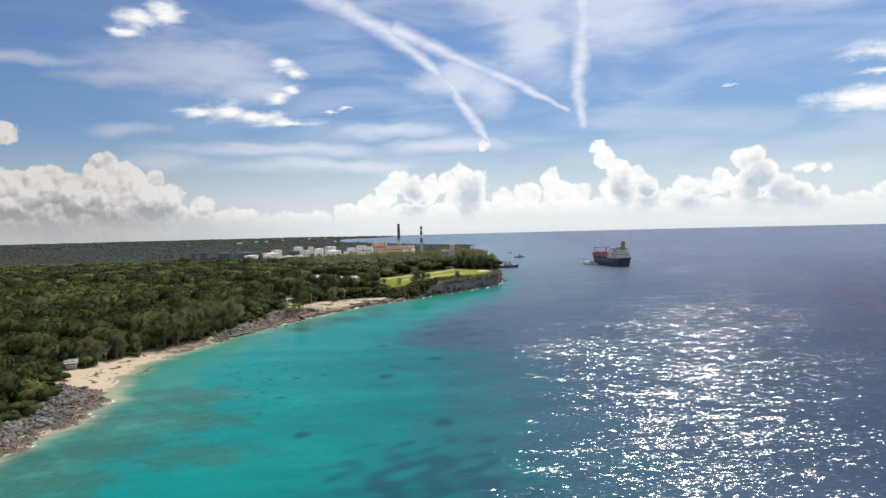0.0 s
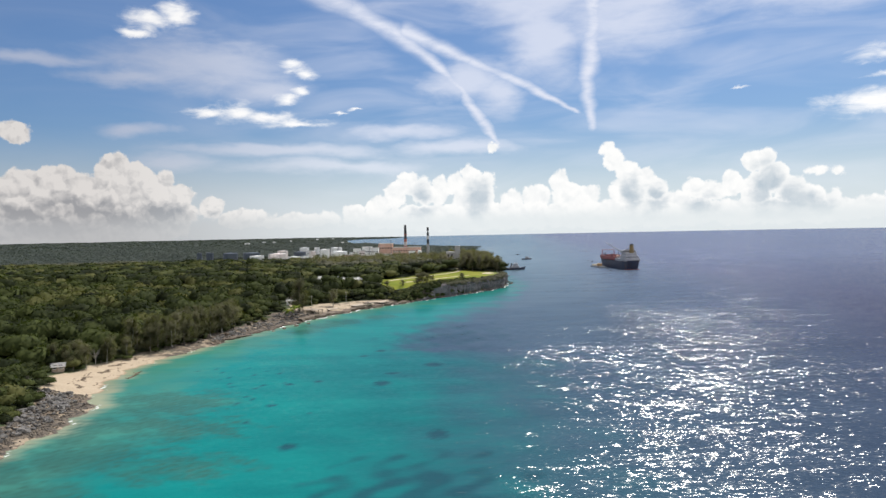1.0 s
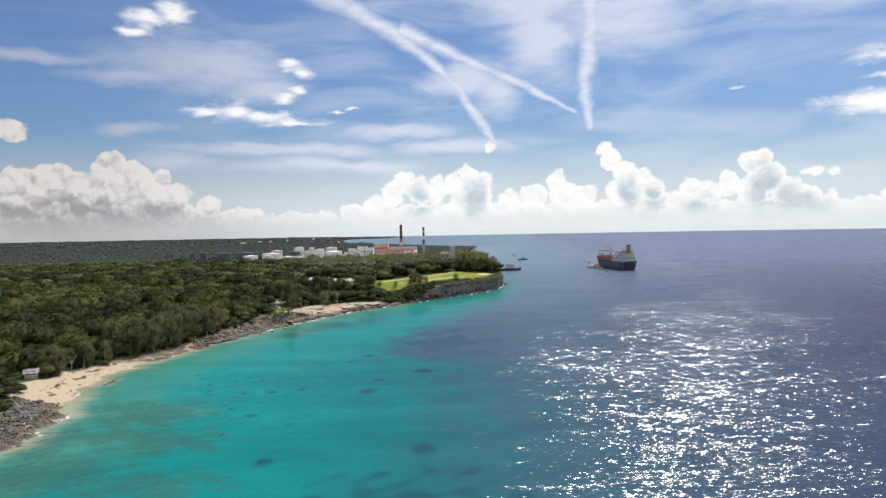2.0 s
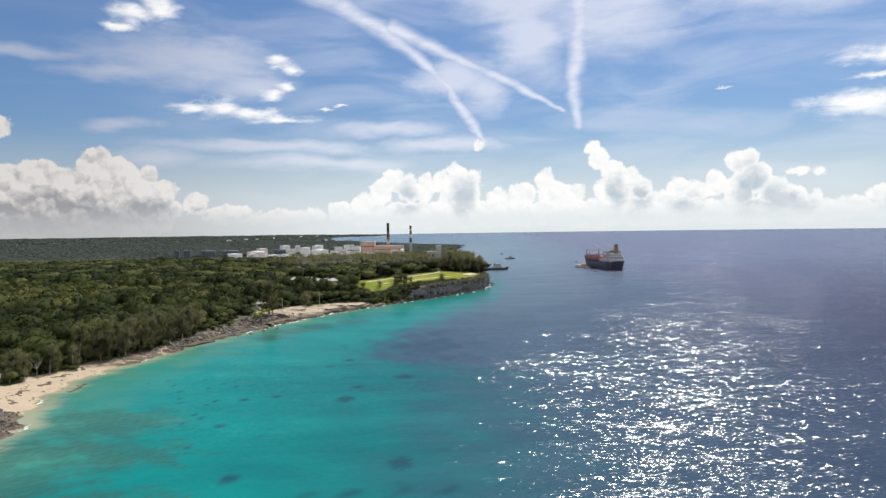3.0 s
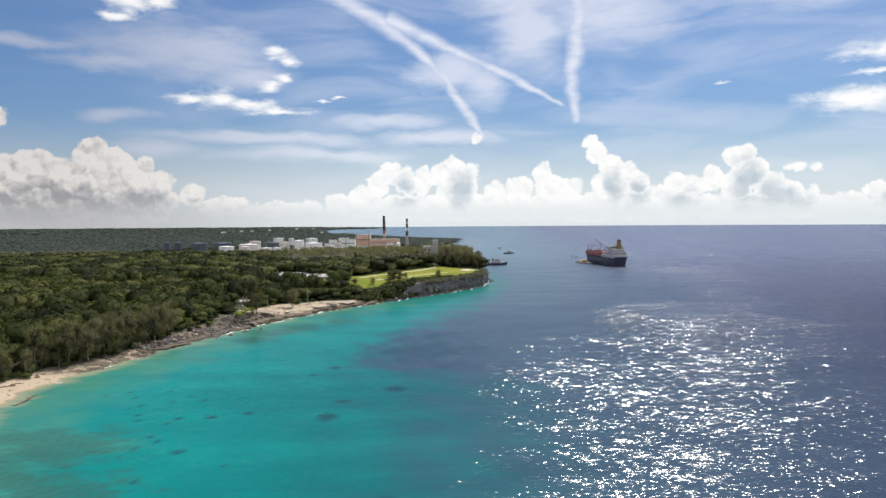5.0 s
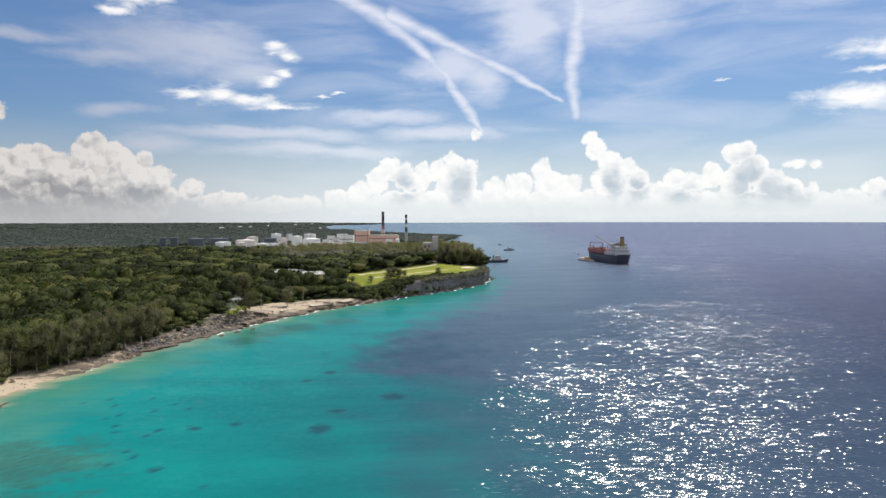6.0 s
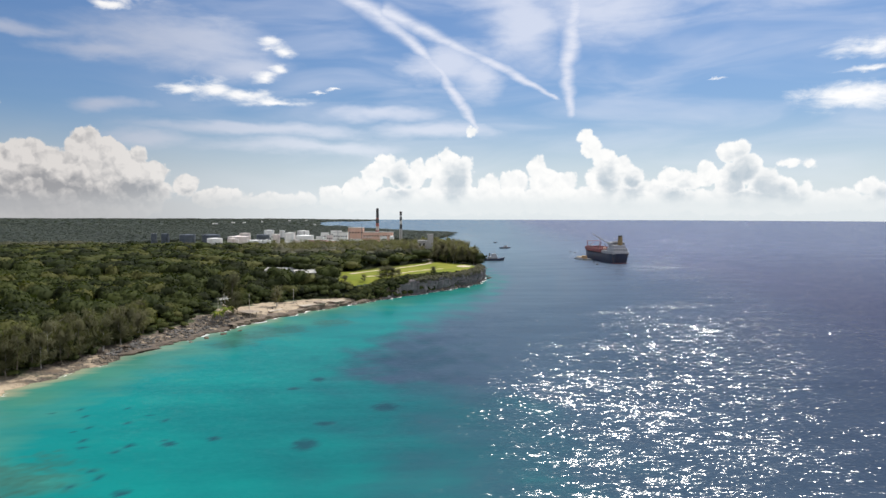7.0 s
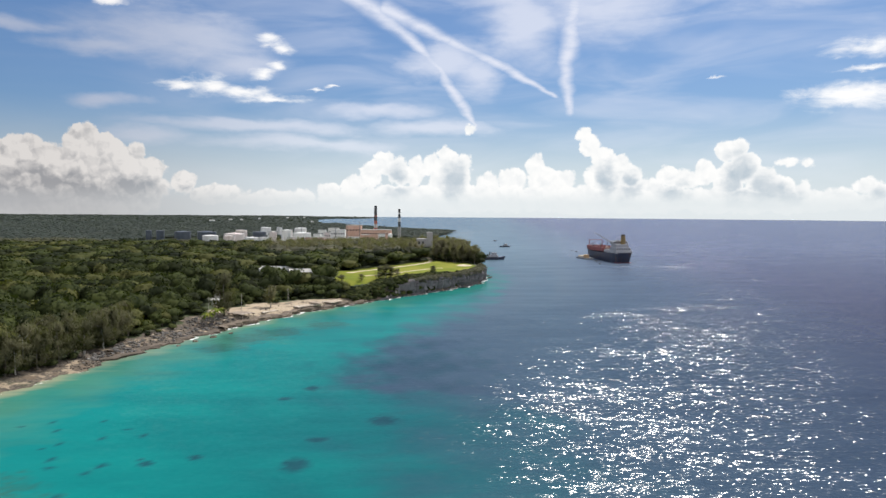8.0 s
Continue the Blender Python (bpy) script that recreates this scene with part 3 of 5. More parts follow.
def sea_cover(x, y):
    d = -inland(x, y)
    jit = wave_sum(x, y, 34, 7) * 5 + wave_sum(x * 0.7, y, 11, 8) * 2.6 + wave_sum(x * 0.7, y, 4.5, 9) * 1.4
    near = np.clip((y - 560) / 200, 0, 1)
    blue = np.clip((x + jit - np.interp(y, EDGE_Y, EDGE_X)) / np.interp(y, EDGE_Y, EDGE_W) + 0.5, 0, 1)
    blue = np.maximum(blue, near)[:, None]
    blue = blue * blue * (3 - 2 * blue)
    out = np.clip((x - 0.10 * y - 20) / 170, 0, 1)[:, None]
    aqua = np.array([0.004, 0.185, 0.172])
    dusk = np.array([0.006, 0.105, 0.118])
    pale = np.array([0.050, 0.200, 0.150])
    shoal = np.array([0.27, 0.29, 0.19])
    shelf_blue = np.array([0.040, 0.072, 0.110])
    deep = np.array([0.028, 0.023, 0.054])
    k1 = np.clip((34 + jit - d) / 26, 0, 1)[:, None]
    k2 = np.clip((7 + jit * 0.3 - d) / 6, 0, 1)[:, None]
    k1 = k1 * np.interp(y, [0, 420, 460], [1, 1, 0.35])[:, None]
    k0 = np.clip((d - 48 + jit) / 60, 0, 1)[:, None] * np.clip((420 - y) / 120, 0, 1)[:, None]
    c = aqua * (1 - k0) + dusk * k0
    c = c * (1 - k1) + pale * k1
    k2 = k2 * np.interp(y, [0, 265, 300, 425, 445, 640], [1, 1, 0.55, 0.45, 0.0, 0.0])[:, None]
    c = c * (1 - k2) + shoal * k2
    # body colour pales with distance, painting in the sky's reflection at low angles
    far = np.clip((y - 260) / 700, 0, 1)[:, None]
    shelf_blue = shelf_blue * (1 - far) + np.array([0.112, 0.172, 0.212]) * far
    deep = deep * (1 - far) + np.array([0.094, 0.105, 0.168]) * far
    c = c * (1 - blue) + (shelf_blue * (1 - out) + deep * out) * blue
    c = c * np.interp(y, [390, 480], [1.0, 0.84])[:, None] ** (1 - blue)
    weed = np.zeros_like(x)
    for wx, wy, a, b in ((-72, 190, 18, 17), (-84, 198, 12, 9), (-60, 166, 16, 12), (-70, 172, 16, 8), (-74, 148, 20, 16), (-52, 140, 16, 10), (-84, 165, 9, 20), (-86, 138, 10, 16), (-74, 124, 16, 12), (-62, 336, 14, 12), (-52, 350, 12, 14), (-66, 320, 10, 10), (-36, 368, 10, 14)):
        weed = np.maximum(weed, np.clip(1.7 - 1.7 * np.hypot((x - wx) / a, (y - wy) / b) + 0.4 * wave_sum(x, y, 9, 11) + 0.35 * wave_sum(x, y, 3.0, 12) + 0.2 * wave_sum(x, y, 1.6, 14), 0, 1))
    weed = (weed * (0.62 + 0.2 * wave_sum(x, y, 2.4, 15)))[:, None]
    c = c * (1 - weed) + np.array([0.034, 0.098, 0.076]) * weed
    reef = np.clip(1.1 - np.hypot((x + 3) / 18, (y - 124) / 17) + 0.75 * wave_sum(x, y, 9, 13), 0, 1) * 0.75
    reef = np.maximum(reef, np.clip(0.9 - np.hypot((x - 2) / 30, (y - 300) / 45) + 0.4 * wave_sum(x, y, 14, 17), 0, 1) * 0.55)
    rag = 0.35 * wave_sum(x, y, 3.2, 19)
    for rx, ry, a, b in REEFS:
        reef = np.maximum(reef, np.clip(1.9 - 1.5 * np.hypot((x - rx) / a, (y - ry) / b) + rag, 0, 1) * 0.85)
    for i, (rx, ry) in enumerate(SPOTS):
        reef = np.maximum(reef, np.clip(1.9 - 1.5 * np.hypot((x - rx) / (0.62 + 0.12 * (i % 4)), (y - ry) / (0.8 + 0.2 * (i % 3))) + rag, 0, 1) * 0.8)
    reef = np.clip(reef, 0, 1)[:, None]
    c = c * (1 - reef) + np.array([0.012, 0.055, 0.075]) * reef
    foam = np.clip(1 - np.abs(d - 0.6) / np.interp(y, [320, 360, 560], [1.1, 1.8, 2.0]), 0, 1) * np.clip(0.55 + 0.5 * wave_sum(x, y, 16, 23), 0, 1) * (y < 700) * np.interp(y, [330, 350, 560, 600], [0.95, 2.1, 2.1, 1.2])
    return {"body": np.concatenate([c, np.ones((len(x), 1))], 1), "foam": foam, "wind": (0.35 + 0.65 * np.clip((d - 58) / 85, 0, 1)) * np.interp(y, [130, 220, 320, 450, 700, 1500], [0.85, 0.79, 0.72, 0.68, 0.66, 0.65])}


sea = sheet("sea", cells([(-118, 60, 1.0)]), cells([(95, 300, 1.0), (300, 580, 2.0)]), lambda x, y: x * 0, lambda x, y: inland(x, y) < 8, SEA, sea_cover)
# sheet unseen under the opaque sea, added to darken stray mirror rays
seabed = sheet("seabed", cells([(-118, 60, 12.0)]), cells([(95, 580, 14.0)]), lambda x, y: x * 0 - 2.2 - 6 * np.clip((x + 60) / 200, 0, 1), lambda x, y: inland(x, y) < 2, surface("hidden_seabed", (0.34, 0.36, 0.30), (0.44, 0.45, 0.38), 0.2, 0.9), lambda x, y: {})
tagged(seabed, "unseen seabed sheet added to stop stray rays under the sea", "seabed", kind="structure")
tagged(sea, "clear turquoise shallows turning to deep blue sea with sun glitter", "sea", kind="structure")


# ---------- building blocks ----------
def part(name, bm, mat, parent=None, label="", smooth=False):
    """Links a bmesh as one mesh object, under a thing or under a part."""
    me = bpy.data.meshes.new(name)
    bm.to_mesh(me)
    bm.free()
    me.materials.append(mat)
    if smooth:
        me.shade_smooth()
    ob = new(name, me)
    ob.parent = parent
    if label:
        ob["label"] = label
    return ob


def thing(name, label, category, x=0, y=0, z=None, turn=0, group=""):
    ob = new(name)
    ob.matrix_basis = pose(x, y, hz(x, y) if z is None else z, 0, 0, turn)
    return tagged(ob, label, category, group)


def box(x0, y0, z0, x1, y1, z1, bevel=0.0, bm=None):
    bm = bm or bmesh.new()
    made = bmesh.ops.create_cube(bm, size=1, matrix=Matrix.LocRotScale(((x0 + x1) / 2, (y0 + y1) / 2, (z0 + z1) / 2), None, (x1 - x0, y1 - y0, z1 - z0)))
    if bevel:
        edges = {e for v in made["verts"] for e in v.link_edges}
        bmesh.ops.bevel(bm, geom=list(edges), offset=bevel, segments=1, affect="EDGES")
    return bm


def rod(a, b, r0, r1=None, sides=8, bm=None, caps=True):
    """A round bar from a to b, tapering from r0 to r1."""
    bm = bm or bmesh.new()
    a, b = Vector(a), Vector(b)
    m = Matrix.Translation((a + b) / 2) @ (b - a).to_track_quat("Z", "Y").to_matrix().to_4x4()
    bmesh.ops.create_cone(bm, cap_ends=caps, segments=sides, radius1=r0, radius2=r0 if r1 is None else r1, depth=(b - a).length, matrix=m)
    return bm


def lathe(profile, sides=24):
    """A round body from (radius, height) rings, closed at both ends."""
    bm = bmesh.new()
    rings = []
    for r, z in profile:
        rings.append([bm.verts.new((r * math.cos(2 * math.pi * i / sides), r * math.sin(2 * math.pi * i / sides), z)) for i in range(sides)])
    for lo, hi in zip(rings, rings[1:]):
        for i in range(sides):
            bm.faces.new((lo[i], lo[(i + 1) % sides], hi[(i + 1) % sides], hi[i]))
    bm.faces.new(rings[0][::-1])
    bm.faces.new(rings[-1])
    return bm


def ridge_roof(x0, y0, x1, y1, z0, z1, thick=0.2):
    """A gable roof with its ridge along x and a little overhang."""
    bm = bmesh.new()
    ym = (y0 + y1) / 2
    top = [(y0, z0), (ym, z1), (y1, z0)]
    low = [(y1, z0 - thick), (ym, z1 - thick * 1.3), (y0, z0 - thick)]
    rings = [[bm.verts.new((x, y, z)) for y, z in top + low] for x in (x0, x1)]
    for i in range(6):
        bm.faces.new((rings[0][i], rings[1][i], rings[1][(i + 1) % 6], rings[0][(i + 1) % 6]))
    bm.faces.new(rings[0][::-1])
    bm.faces.new(rings[1])
    bmesh.ops.recalc_face_normals(bm, faces=bm.faces)
    return bm


# ---------- plants ----------
def cube_ball(n):
    """A ball of 6 n n four-sided faces: corners on the unit ball, and the faces."""
    co, faces, seen = [], [], {}

    def vert(p):
        key = tuple(np.round(p, 5))
        if key not in seen:
            seen[key] = len(co)
            co.append(np.array(p) / np.linalg.norm(p))
        return seen[key]
    for axis in range(3):
        for side in (-1, 1):
            for i in range(n):
                for j in range(n):
                    q = []
                    for di, dj in ((0, 0), (1, 0), (1, 1), (0, 1)):
                        p = [0.0, 0.0, 0.0]
                        p[axis] = side
                        p[(axis + 1) % 3] = (2 * (i + di) / n - 1)
                        p[(axis + 2) % 3] = (2 * (j + dj) / n - 1)
                        q.append(vert(p))
                    faces.append(q if side > 0 else q[::-1])
    return np.array(co), np.array(faces)


def leaf_quads(rng, where, out, size, long=1.0, droop=0.0):
    """Small four-sided leaf clumps at the places given, each turned roughly outwards."""
    n = len(where)
    nrm = out + rng.normal(0, 0.45, (n, 3)) + np.array([0, 0, 0.35])
    nrm /= np.linalg.norm(nrm, axis=1)[:, None]
    u = np.cross(nrm, rng.normal(0, 1, (n, 3)))
    if droop:
        u = rng.normal(0, 0.4, (n, 3)) + np.array([0, 0, droop])
        u -= nrm * (u * nrm).sum(1)[:, None]
    u /= np.linalg.norm(u, axis=1)[:, None]
    v = np.cross(nrm, u)
    s = size * rng.uniform(0.6, 1.3, (n, 1))
    bend = nrm * s * 0.25
    co = np.stack([where - u * s * long - bend, where - v * s * 0.8, where + u * s * long - bend, where + v * s * 0.9], 1).reshape(-1, 3)
    return co, np.arange(n * 4).reshape(n, 4)


def crown(seed, leaves, core_n, radius=3.0, tall=2.6, lobes=8, size=0.55):
    """A spreading broadleaf crown: lumpy lobes under a skin of leaf clumps."""
    rng = np.random.default_rng(seed)
    c, f = cube_ball(core_n)
    mid = rng.normal(0, 1, (lobes, 3))
    mid /= np.linalg.norm(mid, axis=1)[:, None]
    mid[:, 2] = np.abs(mid[:, 2]) * 0.8
    amp = rng.uniform(0.2, 0.55, lobes)

    def shape(p):
        k = 0.68 + sum(a * np.clip((p @ m - 0.55) / 0.45, 0, 1) ** 1.3 for a, m in zip(amp, mid))
        q = p * k[:, None] * np.array([radius, radius, tall])
        q[:, 2] = np.where(q[:, 2] < 0, q[:, 2] * 0.55, q[:, 2])
        return q
    core = shape(c) * 0.88
    p = rng.normal(0, 1, (leaves, 3))
    p[:, 2] = np.abs(p[:, 2]) - 0.35
    p /= np.linalg.norm(p, axis=1)[:, None]
    co, q = leaf_quads(rng, shape(p) * rng.uniform(0.9, 1.07, (leaves, 1)), p, size)
    return np.concatenate([core, co]), np.concatenate([f, q + len(core)])


def soft_normals(co, faces, centre, keep=0.8):
    """Leaf masses take the light as a rounded whole: corner normals lean outwards from the crown's middle."""
    a = co[faces]
    nf = np.cross(a[:, 2] - a[:, 0], a[:, 3] - a[:, 1])
    nf /= np.maximum(np.linalg.norm(nf, axis=1), 1e-9)[:, None]
    nv = np.zeros_like(co)
    nv[faces.ravel()] = np.repeat(nf, 4, axis=0)
    out = co - centre
    out /= np.maximum(np.linalg.norm(out, axis=1), 1e-9)[:, None]
    nv = np.where((nv * out).sum(1)[:, None] < 0, -nv, nv)
    nv = out * (1 - keep) + nv * keep + np.array([0, 0, 0.14])
    return nv / np.maximum(np.linalg.norm(nv, axis=1), 1e-9)[:, None]


def needles(seed, tall=11.0, spread=3.1, sprays=1300):
    """A she-oak's thin, drooping crown: plumes of long sprays round rising limbs, with sky between."""
    rng = np.random.default_rng(seed)
    limbs = 19
    at, out = [], []
    for i in range(limbs):
        h = tall * rng.uniform(0.12, 0.85)
        a = rng.uniform(0, 6.28)
        reach = spread * (1.15 - 0.75 * h / tall) * rng.uniform(0.6, 1.2)
        rise = rng.uniform(1.2, 3.2)
        k = sprays // limbs
        s = rng.uniform(0.15, 1.0, k)
        p = np.stack([np.cos(a) * reach * s, np.sin(a) * reach * s, h + rise * s ** 1.4], 1)
        at.append(p + rng.normal(0, 0.5, (k, 3)))
        o = np.tile([math.cos(a), math.sin(a), 0.2], (k, 1))
        out.append(o)
    k = sprays // 6
    at.append(np.stack([rng.normal(0, 0.35, k), rng.normal(0, 0.35, k), rng.uniform(tall * 0.6, tall * 1.05, k)], 1))
    out.append(rng.normal(0, 1, (k, 3)))
    co, q = leaf_quads(rng, np.concatenate(at), np.concatenate(out), 0.10, 4.8, 1.2)
    return co, q


def quad_mesh(name, co, faces, mat, tint=None, normals=None):
    me = bpy.data.meshes.new(name)
    mesh_fill(me, co, faces)
    if normals is not None:
        me.shade_smooth()
        me.normals_split_custom_set_from_vertices(normals.astype(np.float32))
    if tint is not None:
        a = me.attributes.new("tint", "FLOAT", "POINT")
        a.data.foreach_set("value", np.ascontiguousarray(tint, np.float32))
    me.materials.append(mat)
    return me


def scatter(name, templates, rows, mat, label, category, leafy=True, keep=0.5):
    """Many plants joined in one object. rows: x, y, z, turn, scale, height scale, which template, tint."""
    cos, fs, tints, norms, base = [], [], [], [], 0
    lean = [soft_normals(co, f, np.array([0, 0, -0.6]), keep) for co, f in templates]
    for x, y, z, a, s, hs, k, tint in rows:
        co, f = templates[int(k)]
        nv = lean[int(k)]
        norms.append(np.stack([nv[:, 0] * math.cos(a) - nv[:, 1] * math.sin(a), nv[:, 0] * math.sin(a) + nv[:, 1] * math.cos(a), nv[:, 2]], 1))
        ca, sa = math.cos(a) * s, math.sin(a) * s
        out = np.empty_like(co)
        out[:, 0] = co[:, 0] * ca - co[:, 1] * sa + x
        out[:, 1] = co[:, 0] * sa + co[:, 1] * ca + y
        out[:, 2] = co[:, 2] * hs + z
        cos.append(out)
        fs.append(f + base)
        tints.append(np.full(len(co), tint))
        base += len(co)
    ob = new(name, quad_mesh(name, np.concatenate(cos), np.concatenate(fs), mat, np.concatenate(tints), np.concatenate(norms) if leafy else None))
    return tagged(ob, label, category, kind="stuff")


VEG_Y = [90, 165, 190, 205, 214, 226, 240, 262, 285, 300, 330, 352, 362, 385, 408, 425, 440, 460, 480, 700]
VEG_W = [9, 11, 12.5, 13, 13.5, 11.5, 9, 8, 7.5, 8, 12, 13, 18, 23, 20, 13, 6, 2.0, 3.0, 2.0]
LAWN_EDGE = [(-44, 446), (-27, 455), (-12, 466), (4, 486), (23, 507), (37, 530), (42, 556), (37, 572), (22, 588), (8, 608), (0, 586), (-27, 545), (-49, 512)]


def inside(x, y, ring):
    hit = False
    for (x0, y0), (x1, y1) in zip(ring, ring[1:] + ring[:1]):
        if (y0 > y) != (y1 > y) and x < (x1 - x0) * (y - y0) / (y1 - y0) + x0:
            hit = not hit
    return hit


CLEARINGS = [(-86, 475, 12, 26), (-64, 462, 9, 17), (-73, 476, 7, 12), (-124, 222, 5, 5), (-141, 214, 11, 15), (-126, 267, 5, 7), (-95, 392, 9, 4), (-110, 393, 9, 8), (-92, 408, 4.5, 19), (5, 632, 8, 14), (-230, 1060, 85, 85), (-345, 1090, 75, 70), (-95, 1160, 85, 105), (-130, 990, 28, 10), (-72, 372, 10, 9)]


def bare(x, y):
    if y > 446 and x > -44 and y < 575 and float(inland(x, y)) < 20:
        return True
    if LAWN_EDGE[0][0] - 8 < x < 50 and 440 < y < 612 and inside(x, y, LAWN_EDGE):
        return True
    return any(((x - cx) / a) ** 2 + ((y - cy) / b) ** 2 < 1 for cx, cy, a, b in CLEARINGS)


rng = np.random.default_rng(5)
CROWN_NEAR = [crown(s, 190, 4, 3.0, 2.5, 9, 0.44) for s in range(6)]
CROWN_MID = [crown(20 + s, 60, 3, 3.2, 2.6, 7, 0.62) for s in range(6)]
CROWN_FAR = [crown(40 + s, 16, 2, 3.6, 2.4, 6, 0.95) for s in range(5)]
OAKS = [needles(60 + s) for s in range(5)]


def spots(x0, x1, y0, y1, gap):
    """Loosely even places over the wooded land."""
    out = []
    for gy in np.arange(y0, y1, gap):
        left = max(x0, -0.72 * gy - 90)
        for gx in np.arange(left, x1, gap):
            x, y = gx + rng.uniform(-0.45, 0.45) * gap, gy + rng.uniform(-0.45, 0.45) * gap
            out.append((x, y))
    out = np.array(out)
    d = inland(out[:, 0], out[:, 1]) - np.interp(out[:, 1], VEG_Y, VEG_W)
    return [(x, y, dd) for (x, y), dd in zip(out, d) if dd > 0.6 and not bare(x, y)]


trees, near_rows, mid_rows, far_rows = [], [], [], []
for x, y, d in spots(-330, 60, 125, 480, 3.9):
    grow = np.clip(0.45 + d / 14, 0.45, 1.0) * (0.62 + 0.5 * rng.random() + (0.75 if rng.random() < 0.2 else 0.0) * min(1.0, d / 20))
    patch = float(np.clip(0.5 + 0.5 * wave_sum(x, y, 34, 31), 0, 1))
    tone = float(np.clip(0.45 + 0.3 * wave_sum(x, y, 26, 33) + rng.uniform(-0.28, 0.28), 0.02, 0.97))
    patch *= min(1.0, d / 14)
    row = (x, y, hz(x, y) + 2.4 * grow * min(1.0, 0.3 + d / 10) + 1.6 * patch + 1.2 * max(0.0, grow - 1.1), rng.uniform(0, 6.28), 0.95 * grow, (0.85 + 0.4 * patch) * grow, rng.integers(0, 6), tone)
    if y < 355 and d < 13 and len(trees) < 280:
        trees.append(row)
    else:
        near_rows.append(row)
for x, y, d in spots(-800, 60, 480, 1000, 5.2):
    grow = (rng.uniform(0.7, 1.1) + (0.7 if rng.random() < 0.2 else 0.0)) * (1 - 0.35 * np.clip((y - 760) / 150, 0, 1))
    tone = float(np.clip(0.45 + 0.3 * wave_sum(x, y, 45, 35) + rng.uniform(-0.28, 0.28), 0.02, 0.97))
    mid_rows.append((x, y, hz(x, y) + 3.6 * grow + 1.2 * float(wave_sum(x, y, 50, 37)), rng.uniform(0, 6.28), 1.2 * grow, 0.95 * grow, rng.integers(0, 6), tone))
for x, y, d in spots(-2200, 80, 1000, 2300, 11):
    grow = rng.uniform(0.8, 1.3)
    far_rows.append((x, y, hz(x, y) + 3.0, rng.uniform(0, 6.28), 2.1 * grow, 0.6 * grow, rng.integers(0, 5), rng.uniform(0, 1)))
for x, y, d in spots(-4300, 0, 2300, 4800, 46):
    far_rows.append((x, y, hz(x, y) + 1.0, rng.uniform(0, 6.28), rng.uniform(5, 9), 2.2, rng.integers(0, 5), rng.uniform(0, 1)))
scatter("woodland", CROWN_NEAR, near_rows, LEAF, "dense green coastal broadleaf thicket in mixed tones", "woodland")
# beyond y 860 the pale tone imitates haze; nearer it is dry scrub
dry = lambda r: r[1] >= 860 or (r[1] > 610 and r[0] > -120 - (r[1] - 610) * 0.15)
scatter("far_woodland", CROWN_MID, [r for r in mid_rows if not dry(r)], LEAF, "dense green woodland inland of the headland", "woodland")
scatter("scrub_woodland", CROWN_MID, [r for r in mid_rows if dry(r)], SCRUB_AND_HAZE, "dry headland scrub, and woodland paled for haze before the power station", "woodland")
scatter("distant_woodland", CROWN_FAR, far_rows, HAZED_WOOD, "woodland reaching to the horizon, paled in colour to stand in for haze", "woodland", keep=0.3)

crown_meshes = [quad_mesh("crown", co, f, LEAF, None, soft_normals(co, f, np.array([0, 0, -0.6]), 0.5)) for co, f in CROWN_NEAR]


def trunk_mesh(tall, r, seed, mat=None, forks=3):
    r_ = random.Random(seed)
    bm = bmesh.new()
    mid = Vector((r_.uniform(-.3, .3), r_.uniform(-.3, .3), tall * 0.55))
    rod((0, 0, -0.5), mid, r, r * 0.75, 7, bm)
    for i in range(forks):
        a = 6.28 * i / forks + r_.uniform(-.5, .5)
        rod(mid - Vector((0, 0, 0.1)), mid + Vector((math.cos(a) * tall * 0.25, math.sin(a) * tall * 0.25, tall * 0.45)), r * 0.6, r * 0.25, 6, bm)
    me = bpy.data.meshes.new("trunk")
    bm.to_mesh(me)
    bm.free()
    me.materials.append(mat or BARK)
    return me


trunk_meshes = [trunk_mesh(2.8, 0.16, s) for s in range(4)]
for i, (x, y, z, a, s, hs, k, tint) in enumerate(trees):
    g = hz(x, y)
    low = s < 0.62
    t = tagged(new("shrub" if low else "broadleaf_tree"), "low green shore shrub at the edge of the strand" if low else "rounded green broadleaf tree above the shore", "shrub" if low else "tree", "shore shrubs" if low else "shore trees")
    t.matrix_basis = pose(x, y, g, 0, 0, math.degrees(a))
    for name, me, h, sc in (("trunk", trunk_meshes[i % 4], 0, (1, 1, (z - g) / 2.6)), ("crown", crown_meshes[int(k)], z - g, (s, s, hs))):
        ob = new(name, me)
        ob.parent = t
        ob.matrix_basis = Matrix.LocRotScale((0, 0, h), None, sc)

oak_meshes = [quad_mesh("crown", co, f, NEEDLE, None, soft_normals(co, f, np.array([0, 0, 3.0]), 0.5)) for co, f in OAKS]
dry_oak_meshes = [quad_mesh("crown", co, f, DRY_NEEDLE, None, soft_normals(co, f, np.array([0, 0, 3.0]), 0.5)) for co, f in OAKS]


def oak_trunk(seed):
    r_ = random.Random(seed)
    bm = bmesh.new()
    p, r = Vector((0, 0, -0.5)), 0.2
    for i in range(5):
        q = p + Vector((r_.uniform(-.25, .25), r_.uniform(-.25, .25), 2.1))
        rod(p, q, r, r * 0.78, 7, bm)
        a = r_.uniform(0, 6.28)
        rod(q, q + Vector((math.cos(a) * 1.5, math.sin(a) * 1.5, 1.3)), r * 0.4, 0.03, 5, bm)
        p, r = q, r * 0.78
    me = bpy.data.meshes.new("trunk")
    bm.to_mesh(me)
    bm.free()
    me.materials.append(DEADWOOD if seed % 3 < 1 else BARK)
    return me


oak_trunks = [oak_trunk(s) for s in range(4)]


